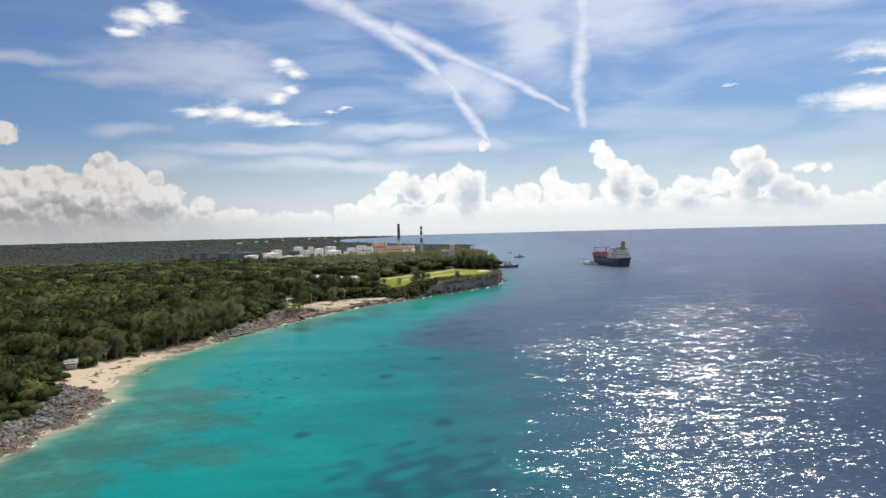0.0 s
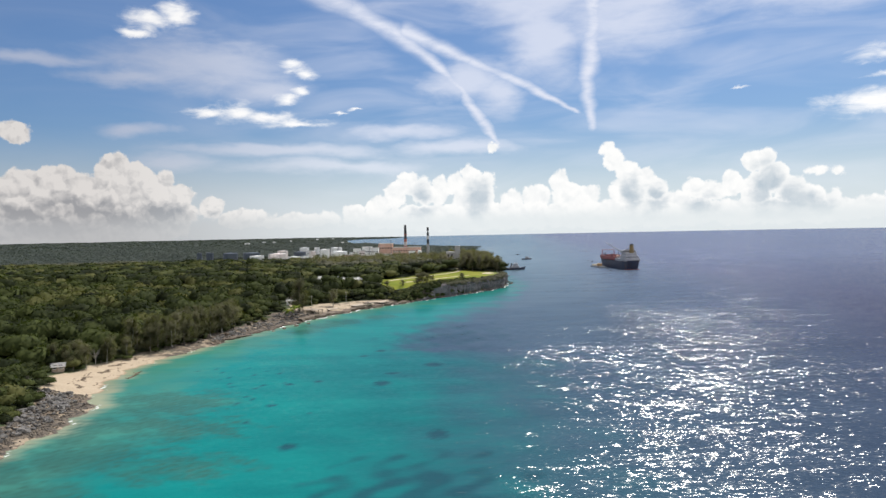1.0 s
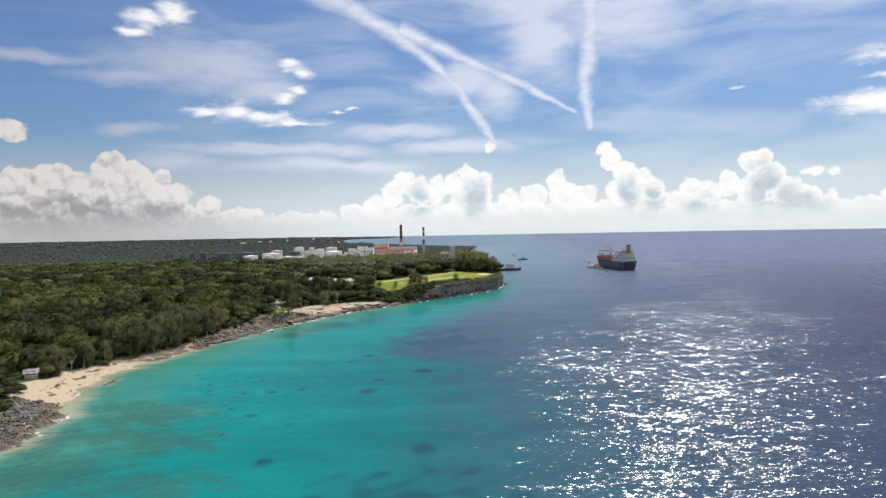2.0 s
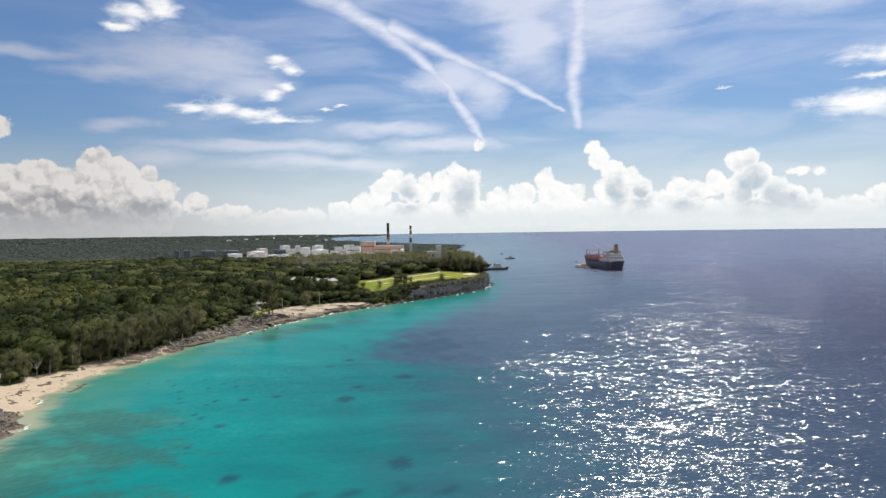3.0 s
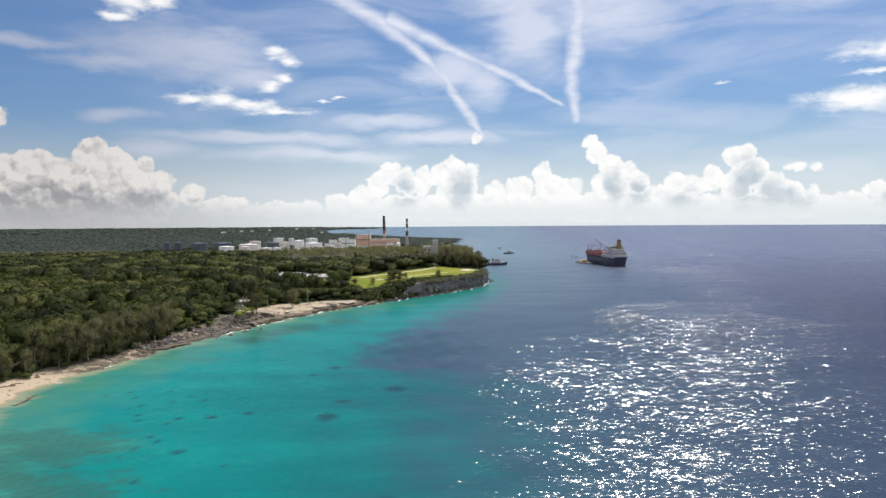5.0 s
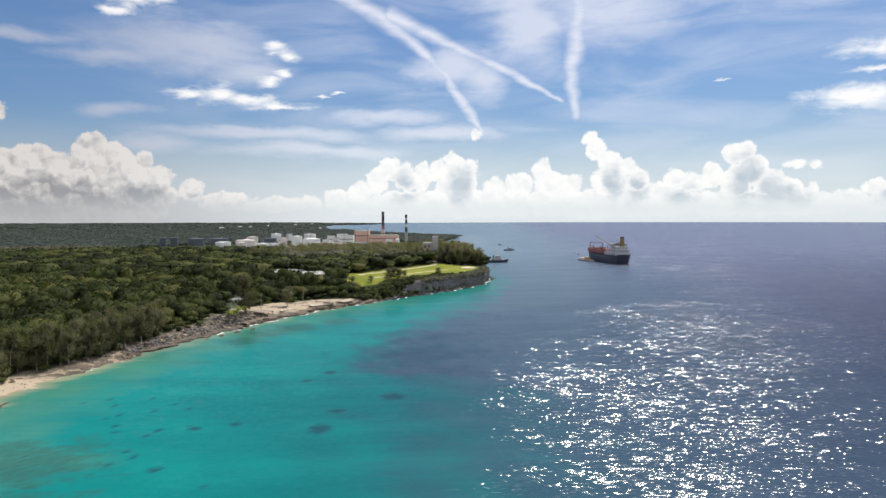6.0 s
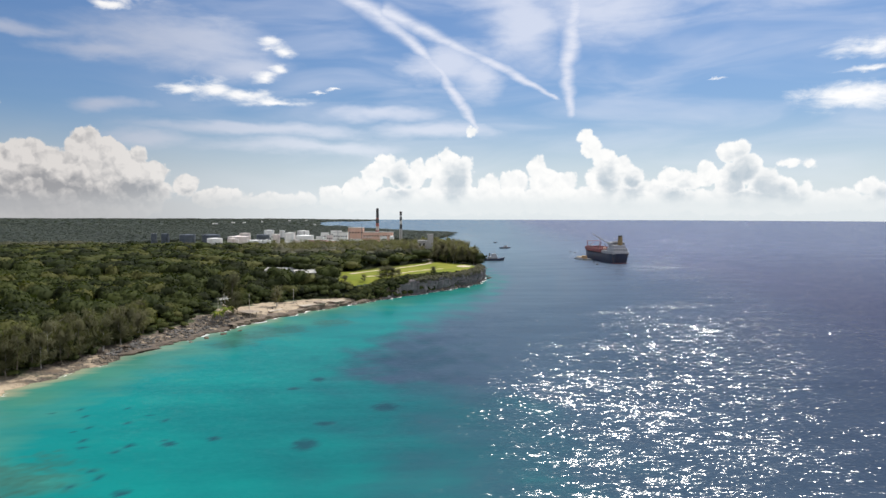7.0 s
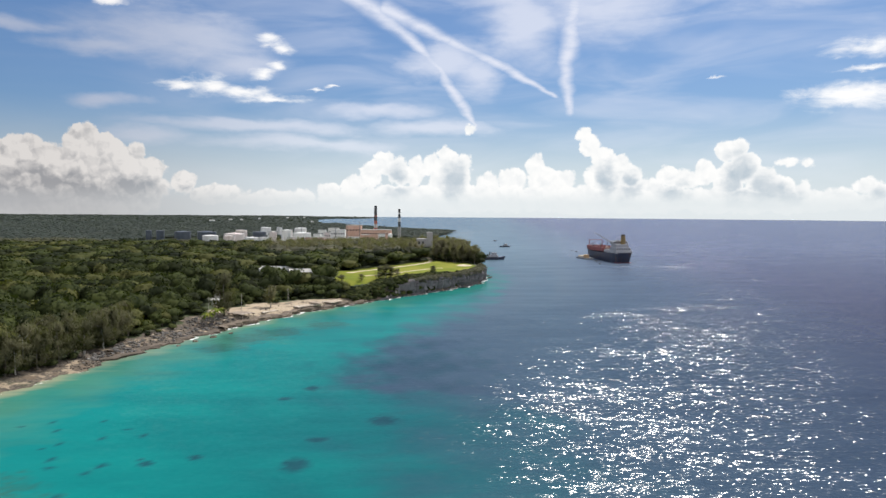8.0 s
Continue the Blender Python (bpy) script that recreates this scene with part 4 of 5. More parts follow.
def she_oak(x, y, scale, i, label, group, girth=1.2, crowns=oak_meshes):
    t = tagged(new("casuarina_tree"), label, "tree", group)
    t.matrix_basis = Matrix.LocRotScale((x, y, hz(x, y)), Euler((0, 0, i * 2.4)), (scale * girth, scale * girth, scale))
    for name, me in (("trunk", oak_trunks[i % 4]), ("crown", crowns[i % 5])):
        ob = new(name, me)
        ob.parent = t


for i in range(62):
    y = 226 + 104 * ((i * 0.618) % 1)
    w = float(np.interp(y, VEG_Y, VEG_W))
    x = float(coast(y)) - w * 1.1 - rng.uniform(0.0, 9)
    if not bare(x, y):
        she_oak(x, y, rng.uniform(0.8, 1.15) * (0.7 if y < 258 else 1.0), i, "wispy grey-green casuarina tree above the beach", "beach casuarinas")
n = 0
while n < 150:
    x, y = rng.uniform(0, 47), rng.uniform(572, 690)
    if not bare(x, y) and float(inland(x, y)) > 3 and not (-3 < x < 13 and y < 640):
        she_oak(x, y, rng.uniform(0.85, 1.4), n, "tall dry olive casuarina tree on the headland", "headland casuarinas", 1.2, dry_oak_meshes)
        n += 1
for i in range(9):
    she_oak(-9 + 1.4 * i + rng.uniform(-0.6, 0.6), 618 + 4.5 * (i % 3), rng.uniform(0.8, 1.2), i, "dry olive casuarina tree before the concrete tower", "headland casuarinas", 1.2, dry_oak_meshes)
for i, (x, y, s) in enumerate([(-80, 374, 1.5), (-82, 379, 1.1), (-66, 398, 0.9), (-17, 467, 0.7), (-14, 469, 0.6), (-20, 465, 0.62), (-11, 471, 0.45), (10, 500, 0.42), (-40, 452, 0.5), (-30, 459, 0.35)]):
    she_oak(x, y, s, i + 1, "single casuarina tree with thin grey-green plumes", "single casuarinas", 1.4 if s > 0.8 else 2.2)

wood = []
for _ in range(800):
    x, y = rng.uniform(-150, 10), rng.uniform(625, 1000)
    if float(inland(x, y)) > 12 and not bare(x, y) and x > -150 + (y - 640) * 0.12:
        g = rng.uniform(0.8, 1.25) * (1 - 0.25 * (y - 640) / 400)
        wood.append((x, y, hz(x, y), rng.uniform(0, 6.28), 1.5 * g, 1.25 * g, rng.integers(0, 5), rng.uniform(0, 1)))
scatter("casuarina_wood", [needles(80 + s, 9.0, 3.0, 300) for s in range(5)], wood, DRY_NEEDLE, "grey-green casuarina wood in front of the power station", "woodland")
hedge = []
for gx, gy in [(rng.uniform(-58, 44), rng.uniform(430, 560)) for _ in range(5200)]:
    x, y, d = gx, gy, float(inland(gx, gy))
    near_edge = 4.5 + 6 * np.clip((470 - y) / 40, 0, 1) + 2.0 * math.sin(y * 0.21)
    thin = 1.0 if y < 500 or d < 6.5 else 0.3
    if 1.5 < d < near_edge + 2 and rng.random() < 0.6 * thin and not inside(x, y, LAWN_EDGE):
        hedge.append((x, y, hz(x, y) + 0.5, rng.uniform(0, 6.28), rng.uniform(0.28, 0.6), rng.uniform(0.3, 0.6), rng.integers(0, 6), rng.uniform(0, 1)))
for gx, gy in [(rng.uniform(-62, 24), rng.uniform(436, 506)) for _ in range(5200)]:
    d = float(inland(gx, gy))
    if 1.2 < d < 9 and rng.random() < 0.75 * np.clip((506 - gy) / 26, 0, 1) and not inside(gx, gy, LAWN_EDGE):
        hedge.append((gx, gy, hz(gx, gy) + 0.4, rng.uniform(0, 6.28), rng.uniform(0.35, 0.75), rng.uniform(0.35, 0.75), rng.integers(0, 6), rng.uniform(0, 1)))
scatter("clifftop_scrub", CROWN_NEAR, hedge, LEAF, "low green scrub along the edge of the cliff", "scrub")

brow = []
for _ in range(1500):
    y, d = rng.uniform(470, 604), rng.uniform(0.6, 4.6)
    x = float(coast(y)) - d
    if y < 535 or rng.random() < 0.3:
        top = hz(float(coast(y)) - 7, y)
        z = top * (0.84 + 0.16 * min(1.0, d / 5)) - (rng.uniform(0.3, 1.4) if d < 1.2 else 0.0)
        brow.append((x, y, z + 0.1, rng.uniform(0, 6.28), rng.uniform(0.22, 0.48), rng.uniform(0.25, 0.5), rng.integers(0, 6), rng.uniform(0, 1)))
scatter("cliff_edge_scrub", CROWN_NEAR, brow, SCRUB_AND_HAZE, "dry olive-brown scrub hanging over the brow of the cliff", "scrub")

# a bleached dead tree and a coconut palm
for x, y, s in ((-111, 296, 1.0), (-121, 240, 0.8)):
    dead = thing("dead_tree", "bleached leafless tree at the edge of the beach", "tree", x, y)
    bm = bmesh.new()
    r_ = random.Random(3)
    rod((0, 0, -0.4), (0.2, 0, 2.4 * s), 0.2 * s, 0.15 * s, 8, bm)
    for i in range(9):
        a = i * 0.7
        q = Vector((math.cos(a) * 1.6, math.sin(a) * 1.6, 4.2 + r_.uniform(0, 2))) * s
        rod(Vector((0.2, 0, 1.6 * s + 0.08 * i)), q, 0.09 * s, 0.05 * s, 6, bm)
        rod(q, q + Vector((math.cos(a + .6) * .9, math.sin(a + .6) * .9, 1.4)) * s, 0.05 * s, 0.02, 5, bm)
        rod(q, q + Vector((math.cos(a - .7) * 1.1, math.sin(a - .7) * 1.1, .8)) * s, 0.04 * s, 0.02, 5, bm)
    part("trunk", bm, DEADWOOD, dead)


def palm(x, y, tall):
    t = thing("coconut_palm", "yellow-green coconut palm behind the timber deck", "palm tree", x, y)
    bm = bmesh.new()
    for i in range(6):
        rod((0.06 * i * i, 0, tall * i / 6 - 0.1), (0.06 * (i + 1) ** 2, 0, tall * (i + 1) / 6), 0.2 - 0.015 * i, 0.19 - 0.015 * i, 9, bm)
    part("trunk", bm, BARK, t)
    for k in range(16):
        bm = bmesh.new()
        a, up = k * 2.4, 0.9 - 0.11 * (k % 8)
        prev = None
        for j in range(9):
            s = j / 8
            d, h, w = 3.6 * s, up * 3 * s - 3.2 * s * s, 0.5 * math.sin(math.pi * min(s + 0.1, 1)) + 0.03
            c = Vector((2.2 + math.cos(a) * d, math.sin(a) * d, tall + h))
            side = Vector((-math.sin(a), math.cos(a), -0.5)) * w
            side2 = Vector((math.sin(a), -math.cos(a), -0.5)) * w
            row = [bm.verts.new(c + side), bm.verts.new(c), bm.verts.new(c + side2)]
            if prev:
                bm.faces.new((prev[0], prev[1], row[1], row[0]))
                bm.faces.new((prev[1], prev[2], row[2], row[1]))
            prev = row
        part("frond", bm, PALM, t)


palm(-81, 360, 5.5)
palm(-84, 357, 4.2)

# ---------- lawn, paths and cliff ----------
def drape(name, ring, lift, mat, label, category, steps=1.6):
    """A thin sheet laid over the ground inside a ring."""
    xs = np.arange(min(p[0] for p in ring), max(p[0] for p in ring) + steps, steps)
    ys = np.arange(min(p[1] for p in ring), max(p[1] for p in ring) + steps, steps)
    bm, got = bmesh.new(), {}
    for i in range(len(xs) - 1):
        for j in range(len(ys) - 1):
            if inside(xs[i] + steps / 2, ys[j] + steps / 2, ring):
                q = []
                for a, b in ((i, j), (i + 1, j), (i + 1, j + 1), (i, j + 1)):
                    if (a, b) not in got:
                        got[a, b] = bm.verts.new((xs[a], ys[b], hz(xs[a], ys[b]) + lift))
                    q.append(got[a, b])
                bm.faces.new(q)
    return tagged(part(name, bm, mat, smooth=True), label, category, kind="structure")


drape("lawn", LAWN_EDGE, 0.12, LAWN, "mown yellow-green lawn on the headland", "lawn")
SANDY = surface("sandy_track", (0.55, 0.45, 0.32), (0.64, 0.55, 0.42), 0.8, 0.95, bump=0.4)


def track(name, line, width, lift, label):
    bm, prev = bmesh.new(), None
    pts = []
    for (x0, y0), (x1, y1) in zip(line, line[1:]):
        n = max(2, int(math.hypot(x1 - x0, y1 - y0) / 1.5))
        pts += [(x0 + (x1 - x0) * i / n, y0 + (y1 - y0) * i / n) for i in range(n)]
    for i, (x, y) in enumerate(pts):
        xa, ya = pts[max(i - 2, 0)]
        xb, yb = pts[min(i + 2, len(pts) - 1)]
        l = math.hypot(xb - xa, yb - ya) or 1
        nx, ny = -(yb - ya) / l, (xb - xa) / l
        w = width * (0.9 + 0.25 * math.sin(i * 0.7))
        row = [bm.verts.new((x + nx * w * s, y + ny * w * s, hz(x + nx * w * s, y + ny * w * s) + lift)) for s in (-0.5, 0, 0.5)]
        if prev:
            bm.faces.new((prev[0], prev[1], row[1], row[0]))
            bm.faces.new((prev[1], prev[2], row[2], row[1]))
        prev = row
    bmesh.ops.recalc_face_normals(bm, faces=bm.faces)
    return tagged(part(name, bm, SANDY, smooth=True), label, "path", kind="structure")


track("path", [(-42, 498), (-34, 513), (-20, 533), (-3, 561), (6, 580), (10, 600), (7, 640), (12, 690)], 3.6, 0.2, "pale sandy track along the back of the lawn")
track("path", [(-30, 478), (-14, 496), (-2, 515), (8, 528), (18, 536)], 2.6, 0.2, "pale worn track across the lawn")
drape("sand_patch", [(27, 552), (31, 548), (37, 553), (38, 562), (33, 567), (28, 561)], 0.22, SANDY, "bare pale sand patch in the lawn", "sand", 1.0)
drape("clearing", [(-146, 213), (-141, 206), (-135, 207), (-132, 213), (-134, 218), (-140, 219), (-145, 217)], 0.15, SANDY, "dry sandy clearing in the thicket", "clearing", 1.2)
track("path", [(-92, 422), (-92, 408), (-90, 396), (-84, 388)], 4.0, 0.15, "sandy track coming down through the trees")
track("path", [(-116, 398), (-110, 396), (-104, 392), (-96, 390)], 6.5, 0.15, "sandy clearing behind the rocky shore")


def rock_wall(name, y0, y1, tall, mat, label, seed, brow=-6.5, reach=7):
    """A wall of rock along the shore: a ragged sheet with ledges, a dark undercut and a ragged brow."""
    bm, prev = bmesh.new(), None
    for y in np.arange(y0, y1, 0.75):
        k = float(np.clip((y - y0) / 20, 0.3, 1)) if tall is None else 1.0
        s = float(coast(y + 4) - coast(y - 4)) / 8
        l = math.hypot(1, s)
        nx, ny = 1 / l, -s / l
        top = hz(float(coast(y)) - nx * reach, y - ny * reach) * k + 0.1 if tall is None else tall * (0.75 + 0.5 * noise.noise(Vector((y * 0.13, seed, 0))))
        row = []
        for j in range(15):
            h = j / 14
            z = -0.8 + h * (top + 0.8)
            block = noise.cell(Vector((y * 0.22, z * 0.45, seed))) * 0.45
            rough = block + noise.fractal(Vector((y * 0.3, z * 0.6, seed)), 0.9, 2.1, 5) * 1.7 + noise.fractal(Vector((y * 0.05, z * 0.1, seed + 9)), 0.9, 2.1, 3) * 1.8
            flute = noise.fractal(Vector((y * 0.45, z * 0.06, seed + 4)), 0.9, 2.1, 4)
            rough = 0.5 * rough + 0.9 * flute if tall is None else 0.75 * rough
            lean = np.interp(h, [0, 0.08, 0.16, 0.3, 0.7, 0.92, 1], [0.9, -0.6, -1.9, -0.5, -0.7, -1.0, brow])
            off = lean + (rough if j < 14 else 0)
            row.append(bm.verts.new((float(coast(y)) + nx * (off + 0.8), y + ny * (off + 0.8), z + (0.4 * block if 2 < j < 13 else 0))))
        if prev:
            for j in range(14):
                bm.faces.new((prev[j], row[j], row[j + 1], prev[j + 1]))
        prev = row
    bmesh.ops.recalc_face_normals(bm, faces=bm.faces)
    return tagged(part(name, bm, mat), label, "cliff", kind="structure")


rock_wall("cliff", 446, 618, None, CLIFF, "dark grey limestone cliff with a wave-cut foot", 2.0)
rock_wall("rock_ledge", 352, 450, 2.3, LEDGE, "low brown limestone ledge undercut by the sea", 5.0, -4.0)
rock_wall("rock_ledge", 298, 356, 1.0, LEDGE, "low broken brown ledge at the water's edge", 7.0, -3.5)


# ---------- rocks of the shore ----------
def rock_mesh(seed, mat, flatness=0.6):
    bm = bmesh.new()
    bmesh.ops.create_icosphere(bm, subdivisions=2, radius=1)
    off = Vector((seed * 7.3, seed * 3.1, seed))
    for v in bm.verts:
        d = v.co.normalized()
        k = 0.82 + 0.42 * noise.noise(d * 1.5 + off) + 0.2 * noise.noise(d * 3.7 + off)
        v.co = Vector((d.x * k, d.y * k * 0.85, max(min(d.z * k * flatness, 0.5), -0.45)))
    me = bpy.data.meshes.new("rock")
    bm.to_mesh(me)
    bm.free()
    me.materials.append(mat)
    return me


grey = [rock_mesh(s, ROCK) for s in range(7)]
brown = [rock_mesh(10 + s, LEDGE, 0.45) for s in range(6)]
NB = 0


def boulder(x, y, size, meshes, label, group, sink=0.2):
    global NB
    NB += 1
    ob = tagged(new("boulder", meshes[NB % len(meshes)]), label, "rock", group)
    tip = rng.uniform(-0.35, 0.35, 2)
    ob.matrix_basis = Matrix.LocRotScale((x, y, max(hz(x, y), -0.5) + size * (0.42 - sink)), Euler((tip[0], tip[1], rng.uniform(0, 6.28))), (size, size * rng.uniform(0.7, 1.1), size * rng.uniform(0.8, 1.3)))


for i in range(165):
    y = rng.uniform(128, 200)
    w = float(np.interp(y, VEG_Y, VEG_W))
    d = rng.uniform(0.42, 1.05) * w
    s = float(coast(y)) - d * 1.02
    boulder(s, y, float(rng.uniform(0.55, 0.9) + 0.8 * rng.random() ** 3), grey, "angular grey limestone boulder in a shore bank", "grey shore boulders")
for i in range(75):
    y = rng.uniform(292, 372)
    w = float(np.interp(y, VEG_Y, VEG_W))
    d = rng.uniform(0.1, 0.95) * w
    boulder(float(coast(y)) - d * 1.1, y, float(rng.uniform(0.35, 0.8) + 0.8 * rng.random() ** 4), grey if rng.random() < 0.55 else brown, "weathered brown-grey rock on the rocky strand", "strand rocks")
for i in range(42):
    y = rng.uniform(425, 575)
    boulder(float(coast(y)) + rng.uniform(-2.5, 2.2), y, float(rng.uniform(0.7, 2.2)), grey, "dark fallen block at the foot of the cliff", "fallen cliff blocks", 0.35)
for x, y, s in ((-74, 339, 1.6), (-78, 331, 1.5), (-70, 347, 1.4), (-81, 323, 1.2), (54, 650, 2.2), (57, 655, 1.6), (52, 640, 1.8), (51, 566, 2.0), (53, 574, 1.5), (51, 583, 1.9), (54, 589, 1.2), (50, 597, 1.6)):
    boulder(x, y, s, brown, "large dark undercut rock at the water's edge", "water's edge rocks", 0.1)

rub = []
for i in range(2600):
    zone = rng.random()
    y = rng.uniform(126, 202) if zone < 0.5 else rng.uniform(286, 376) if zone < 0.96 else rng.uniform(376, 470)
    w = float(np.interp(y, VEG_Y, VEG_W))
    d = rng.uniform(0.02, 1.05) * w if zone > 0.5 else rng.uniform(0.1, 1.05) * w
    x = float(coast(y)) - d * 1.05
    s = rng.uniform(0.12, 0.42) * (1.5 if zone < 0.5 and d > 0.4 * w else 1.0)
    rub.append((x, y, hz(x, y) + 0.1 * s, rng.uniform(0, 6.28), s, s * rng.uniform(0.5, 1.0), rng.integers(0, 3), rng.random()))
chips = []
for s in range(3):
    c, f = cube_ball(2)
    chips.append((c * np.random.default_rng(s).uniform(0.6, 1.2, (len(c), 1)), f))
RUBBLE = surface("rubble", (0.07, 0.058, 0.046), (0.18, 0.148, 0.115), 0.4, 0.9, bump=0.6, stain=(0.08, 0.06, 0.05))
bank = []
for i in range(520):
    y = rng.uniform(126, 201) if i < 330 else rng.uniform(296, 368)
    w = float(np.interp(y, VEG_Y, VEG_W))
    x = float(coast(y)) - (rng.uniform(0.4, 1.08) if i < 330 else rng.uniform(0.25, 1.0)) * w * 1.04
    s = rng.uniform(0.35, 0.8)
    bank.append((x, y, hz(x, y) + 0.15 * s, rng.uniform(0, 6.28), s, s * rng.uniform(0.5, 0.9), rng.integers(0, 5), rng.random()))
blocks = []
for s in range(5):
    c, f = cube_ball(3)
    r_ = np.random.default_rng(90 + s)
    blocks.append((c * (1 + 0.35 * wave_sum(c[:, 0] * 1.0 + s, c[:, 1] + c[:, 2] * 0.7, 1.4, s))[:, None] * r_.uniform(0.88, 1.1, (len(c), 1)) * np.array([1, 0.8, 0.8]), f))
scatter("boulder_bank", blocks, bank, ROCK, "jumbled smaller grey boulders filling the shore bank", "rocks", leafy=False)
scatter("rubble", chips, rub, RUBBLE, "broken limestone rubble strewn over the strand", "rubble", leafy=False)
wrack = []
WRACK = surface("dry_seaweed", (0.10, 0.07, 0.045), (0.17, 0.12, 0.08), 2.0, 0.95)
for i in range(800):
    y = rng.uniform(207, 258)
    line = rng.choice([6.5, 9.0, 3.0], p=[0.88, 0.06, 0.06])
    d = line + 0.5 * math.sin(y * 0.4) + rng.normal(0, 0.3)
    if math.sin(y * 0.55 + line) + 0.4 * math.sin(y * 1.7) < -0.15:
        continue
    x = float(coast(y)) - d * 1.02
    wrack.append((x, y, hz(x, y) + 0.03, rng.uniform(0, 6.28), rng.uniform(0.15, 0.4), 0.1, rng.integers(0, 3), rng.random()))
scatter("seaweed_wrack", chips, wrack, WRACK, "brown lines of dried seaweed on pale sand", "seaweed", leafy=False)


log = thing("driftwood_log", "dark waterlogged tree trunk lying in the shallows", "driftwood", -102.2, 224.6, -0.05, 3)
bm = rod((0, 0, 0), (0.3, 4.0, 0.15), 0.32, 0.28, 9)
rod((0.3, 3.95, 0.15), (-0.2, 7.6, 0.3), 0.28, 0.18, 9, bm)
rod((-0.2, 7.55, 0.3), (-0.5, 10.2, 0.15), 0.18, 0.08, 8, bm)
part("trunk", bm, WRACK, log)
for p, q in (((0.2, 3.2, 0.2), (1.8, 4.6, 0.5)), ((0.0, 6.4, 0.25), (-1.5, 7.4, 0.55)), ((0.1, 0.4, 0.0), (-0.9, -0.6, 0.4)), ((-0.3, 8.6, 0.2), (0.7, 9.6, 0.3))):
    part("branch", rod(p, q, 0.13, 0.05, 7), WRACK, log)


def shelf(ring, z0, z1, label):
    """A flat limestone slab, undercut by the sea."""
    bm = bmesh.new()
    cx, cy = sum(p[0] for p in ring) / len(ring), sum(p[1] for p in ring) / len(ring)
    pts = []
    for (x0, y0), (x1, y1) in zip(ring, ring[1:] + ring[:1]):
        for i in range(5):
            s = i / 5
            x, y = x0 + (x1 - x0) * s, y0 + (y1 - y0) * s
            k = 1 + 0.10 * noise.noise(Vector((x * 0.4, y * 0.4, 3)))
            pts.append((cx + (x - cx) * k, cy + (y - cy) * k))
    rings = []
    for z, k in ((z0, 0.8), (z0 + (z1 - z0) * 0.55, 0.86), (z1 - 0.25, 1.0), (z1, 0.97)):
        rings.append([bm.verts.new((cx + (x - cx) * k, cy + (y - cy) * k, z + 0.12 * noise.noise(Vector((x, y, z))))) for x, y in pts])
    n = len(pts)
    for lo, hi in zip(rings, rings[1:]):
        for i in range(n):
            bm.faces.new((lo[i], lo[(i + 1) % n], hi[(i + 1) % n], hi[i]))
    bm.faces.new(rings[-1])
    bm.faces.new(rings[0][::-1])
    bmesh.ops.recalc_face_normals(bm, faces=bm.faces)
    tagged(part("rock_shelf", bm, SLAB), label, "rock", "flat rock shelves")


SLAB = surface("limestone_slab", (0.42, 0.34, 0.26), (0.55, 0.47, 0.38), 0.5, 0.9, bump=0.6, stain=(0.26, 0.19, 0.13))
for ring in ([(-66, 384), (-61, 391), (-65, 396), (-72, 389)], [(-54, 401), (-44, 412), (-49, 417), (-60, 406)], [(-41, 417), (-36, 424), (-40, 429), (-46, 421)]):
    shelf(ring, 1.9, 2.62, "flat pale limestone slab lying on the ledge")

# ---------- shore buildings ----------
def deck(x, y, turn, wide, deep, high, label):
    t = thing("timber_deck", label, "deck", x, y, 0.4, turn)
    n = int(wide / 0.42)
    for i in range(n):
        part("plank", box(-wide / 2 + i * 0.42, -deep / 2, high - 0.1, -wide / 2 + i * 0.42 + 0.36, deep / 2, high, 0.0), TIMBER, t)
    for sx in (-0.45, -0.15, 0.15, 0.45):
        for sy in (-0.42, 0.42):
            part("post", rod((sx * wide, sy * deep, -1.2), (sx * wide, sy * deep, high - 0.1), 0.16, 0.14, 8), TIMBER, t)
    for sy in (-0.42, 0.42):
        part("beam", box(-wide / 2, sy * deep - 0.12, high - 0.45, wide / 2, sy * deep + 0.12, high - 0.105), TIMBER, t)


deck(-73, 374, -35, 10, 7.0, 3.7, "weathered timber deck on posts over the rocks")
deck(-47, 411, -35, 7, 4, 3.1, "small weathered timber platform above the rock shelf")


def house(x, y, turn, wide, deep, high, wall_mat, roof_mat, label, windows=4, rise=1.6, name="house", base=None):
    t = thing(name, label, "house", x, y, base, turn)
    wall = part("wall", box(-wide / 2, -deep / 2, -0.6, wide / 2, deep / 2, high, 0.04), wall_mat, t)
    part("roof", ridge_roof(-wide / 2 - 0.5, -deep / 2 - 0.6, wide / 2 + 0.5, deep / 2 + 0.6, high - 0.1, high + rise), roof_mat, t)
    for i in range(windows):
        wx = -wide / 2 + wide * (i + 0.5) / windows
        win = part("window", box(wx - 0.55, -deep / 2 - 0.06, 0.95, wx + 0.55, -deep / 2 - 0.003, 2.1), GLASS, t)
        part("frame", box(wx - 0.65, -deep / 2 - 0.09, 0.83, wx + 0.65, -deep / 2 - 0.003, 0.94), WHITE, win)
    part("door", box(-wide / 2 + wide * 0.5 / windows + 0.75, -deep / 2 - 0.05, 0, -wide / 2 + wide * 0.5 / windows + 1.7, -deep / 2 - 0.003, 2.05), TIMBER, t)
    return t


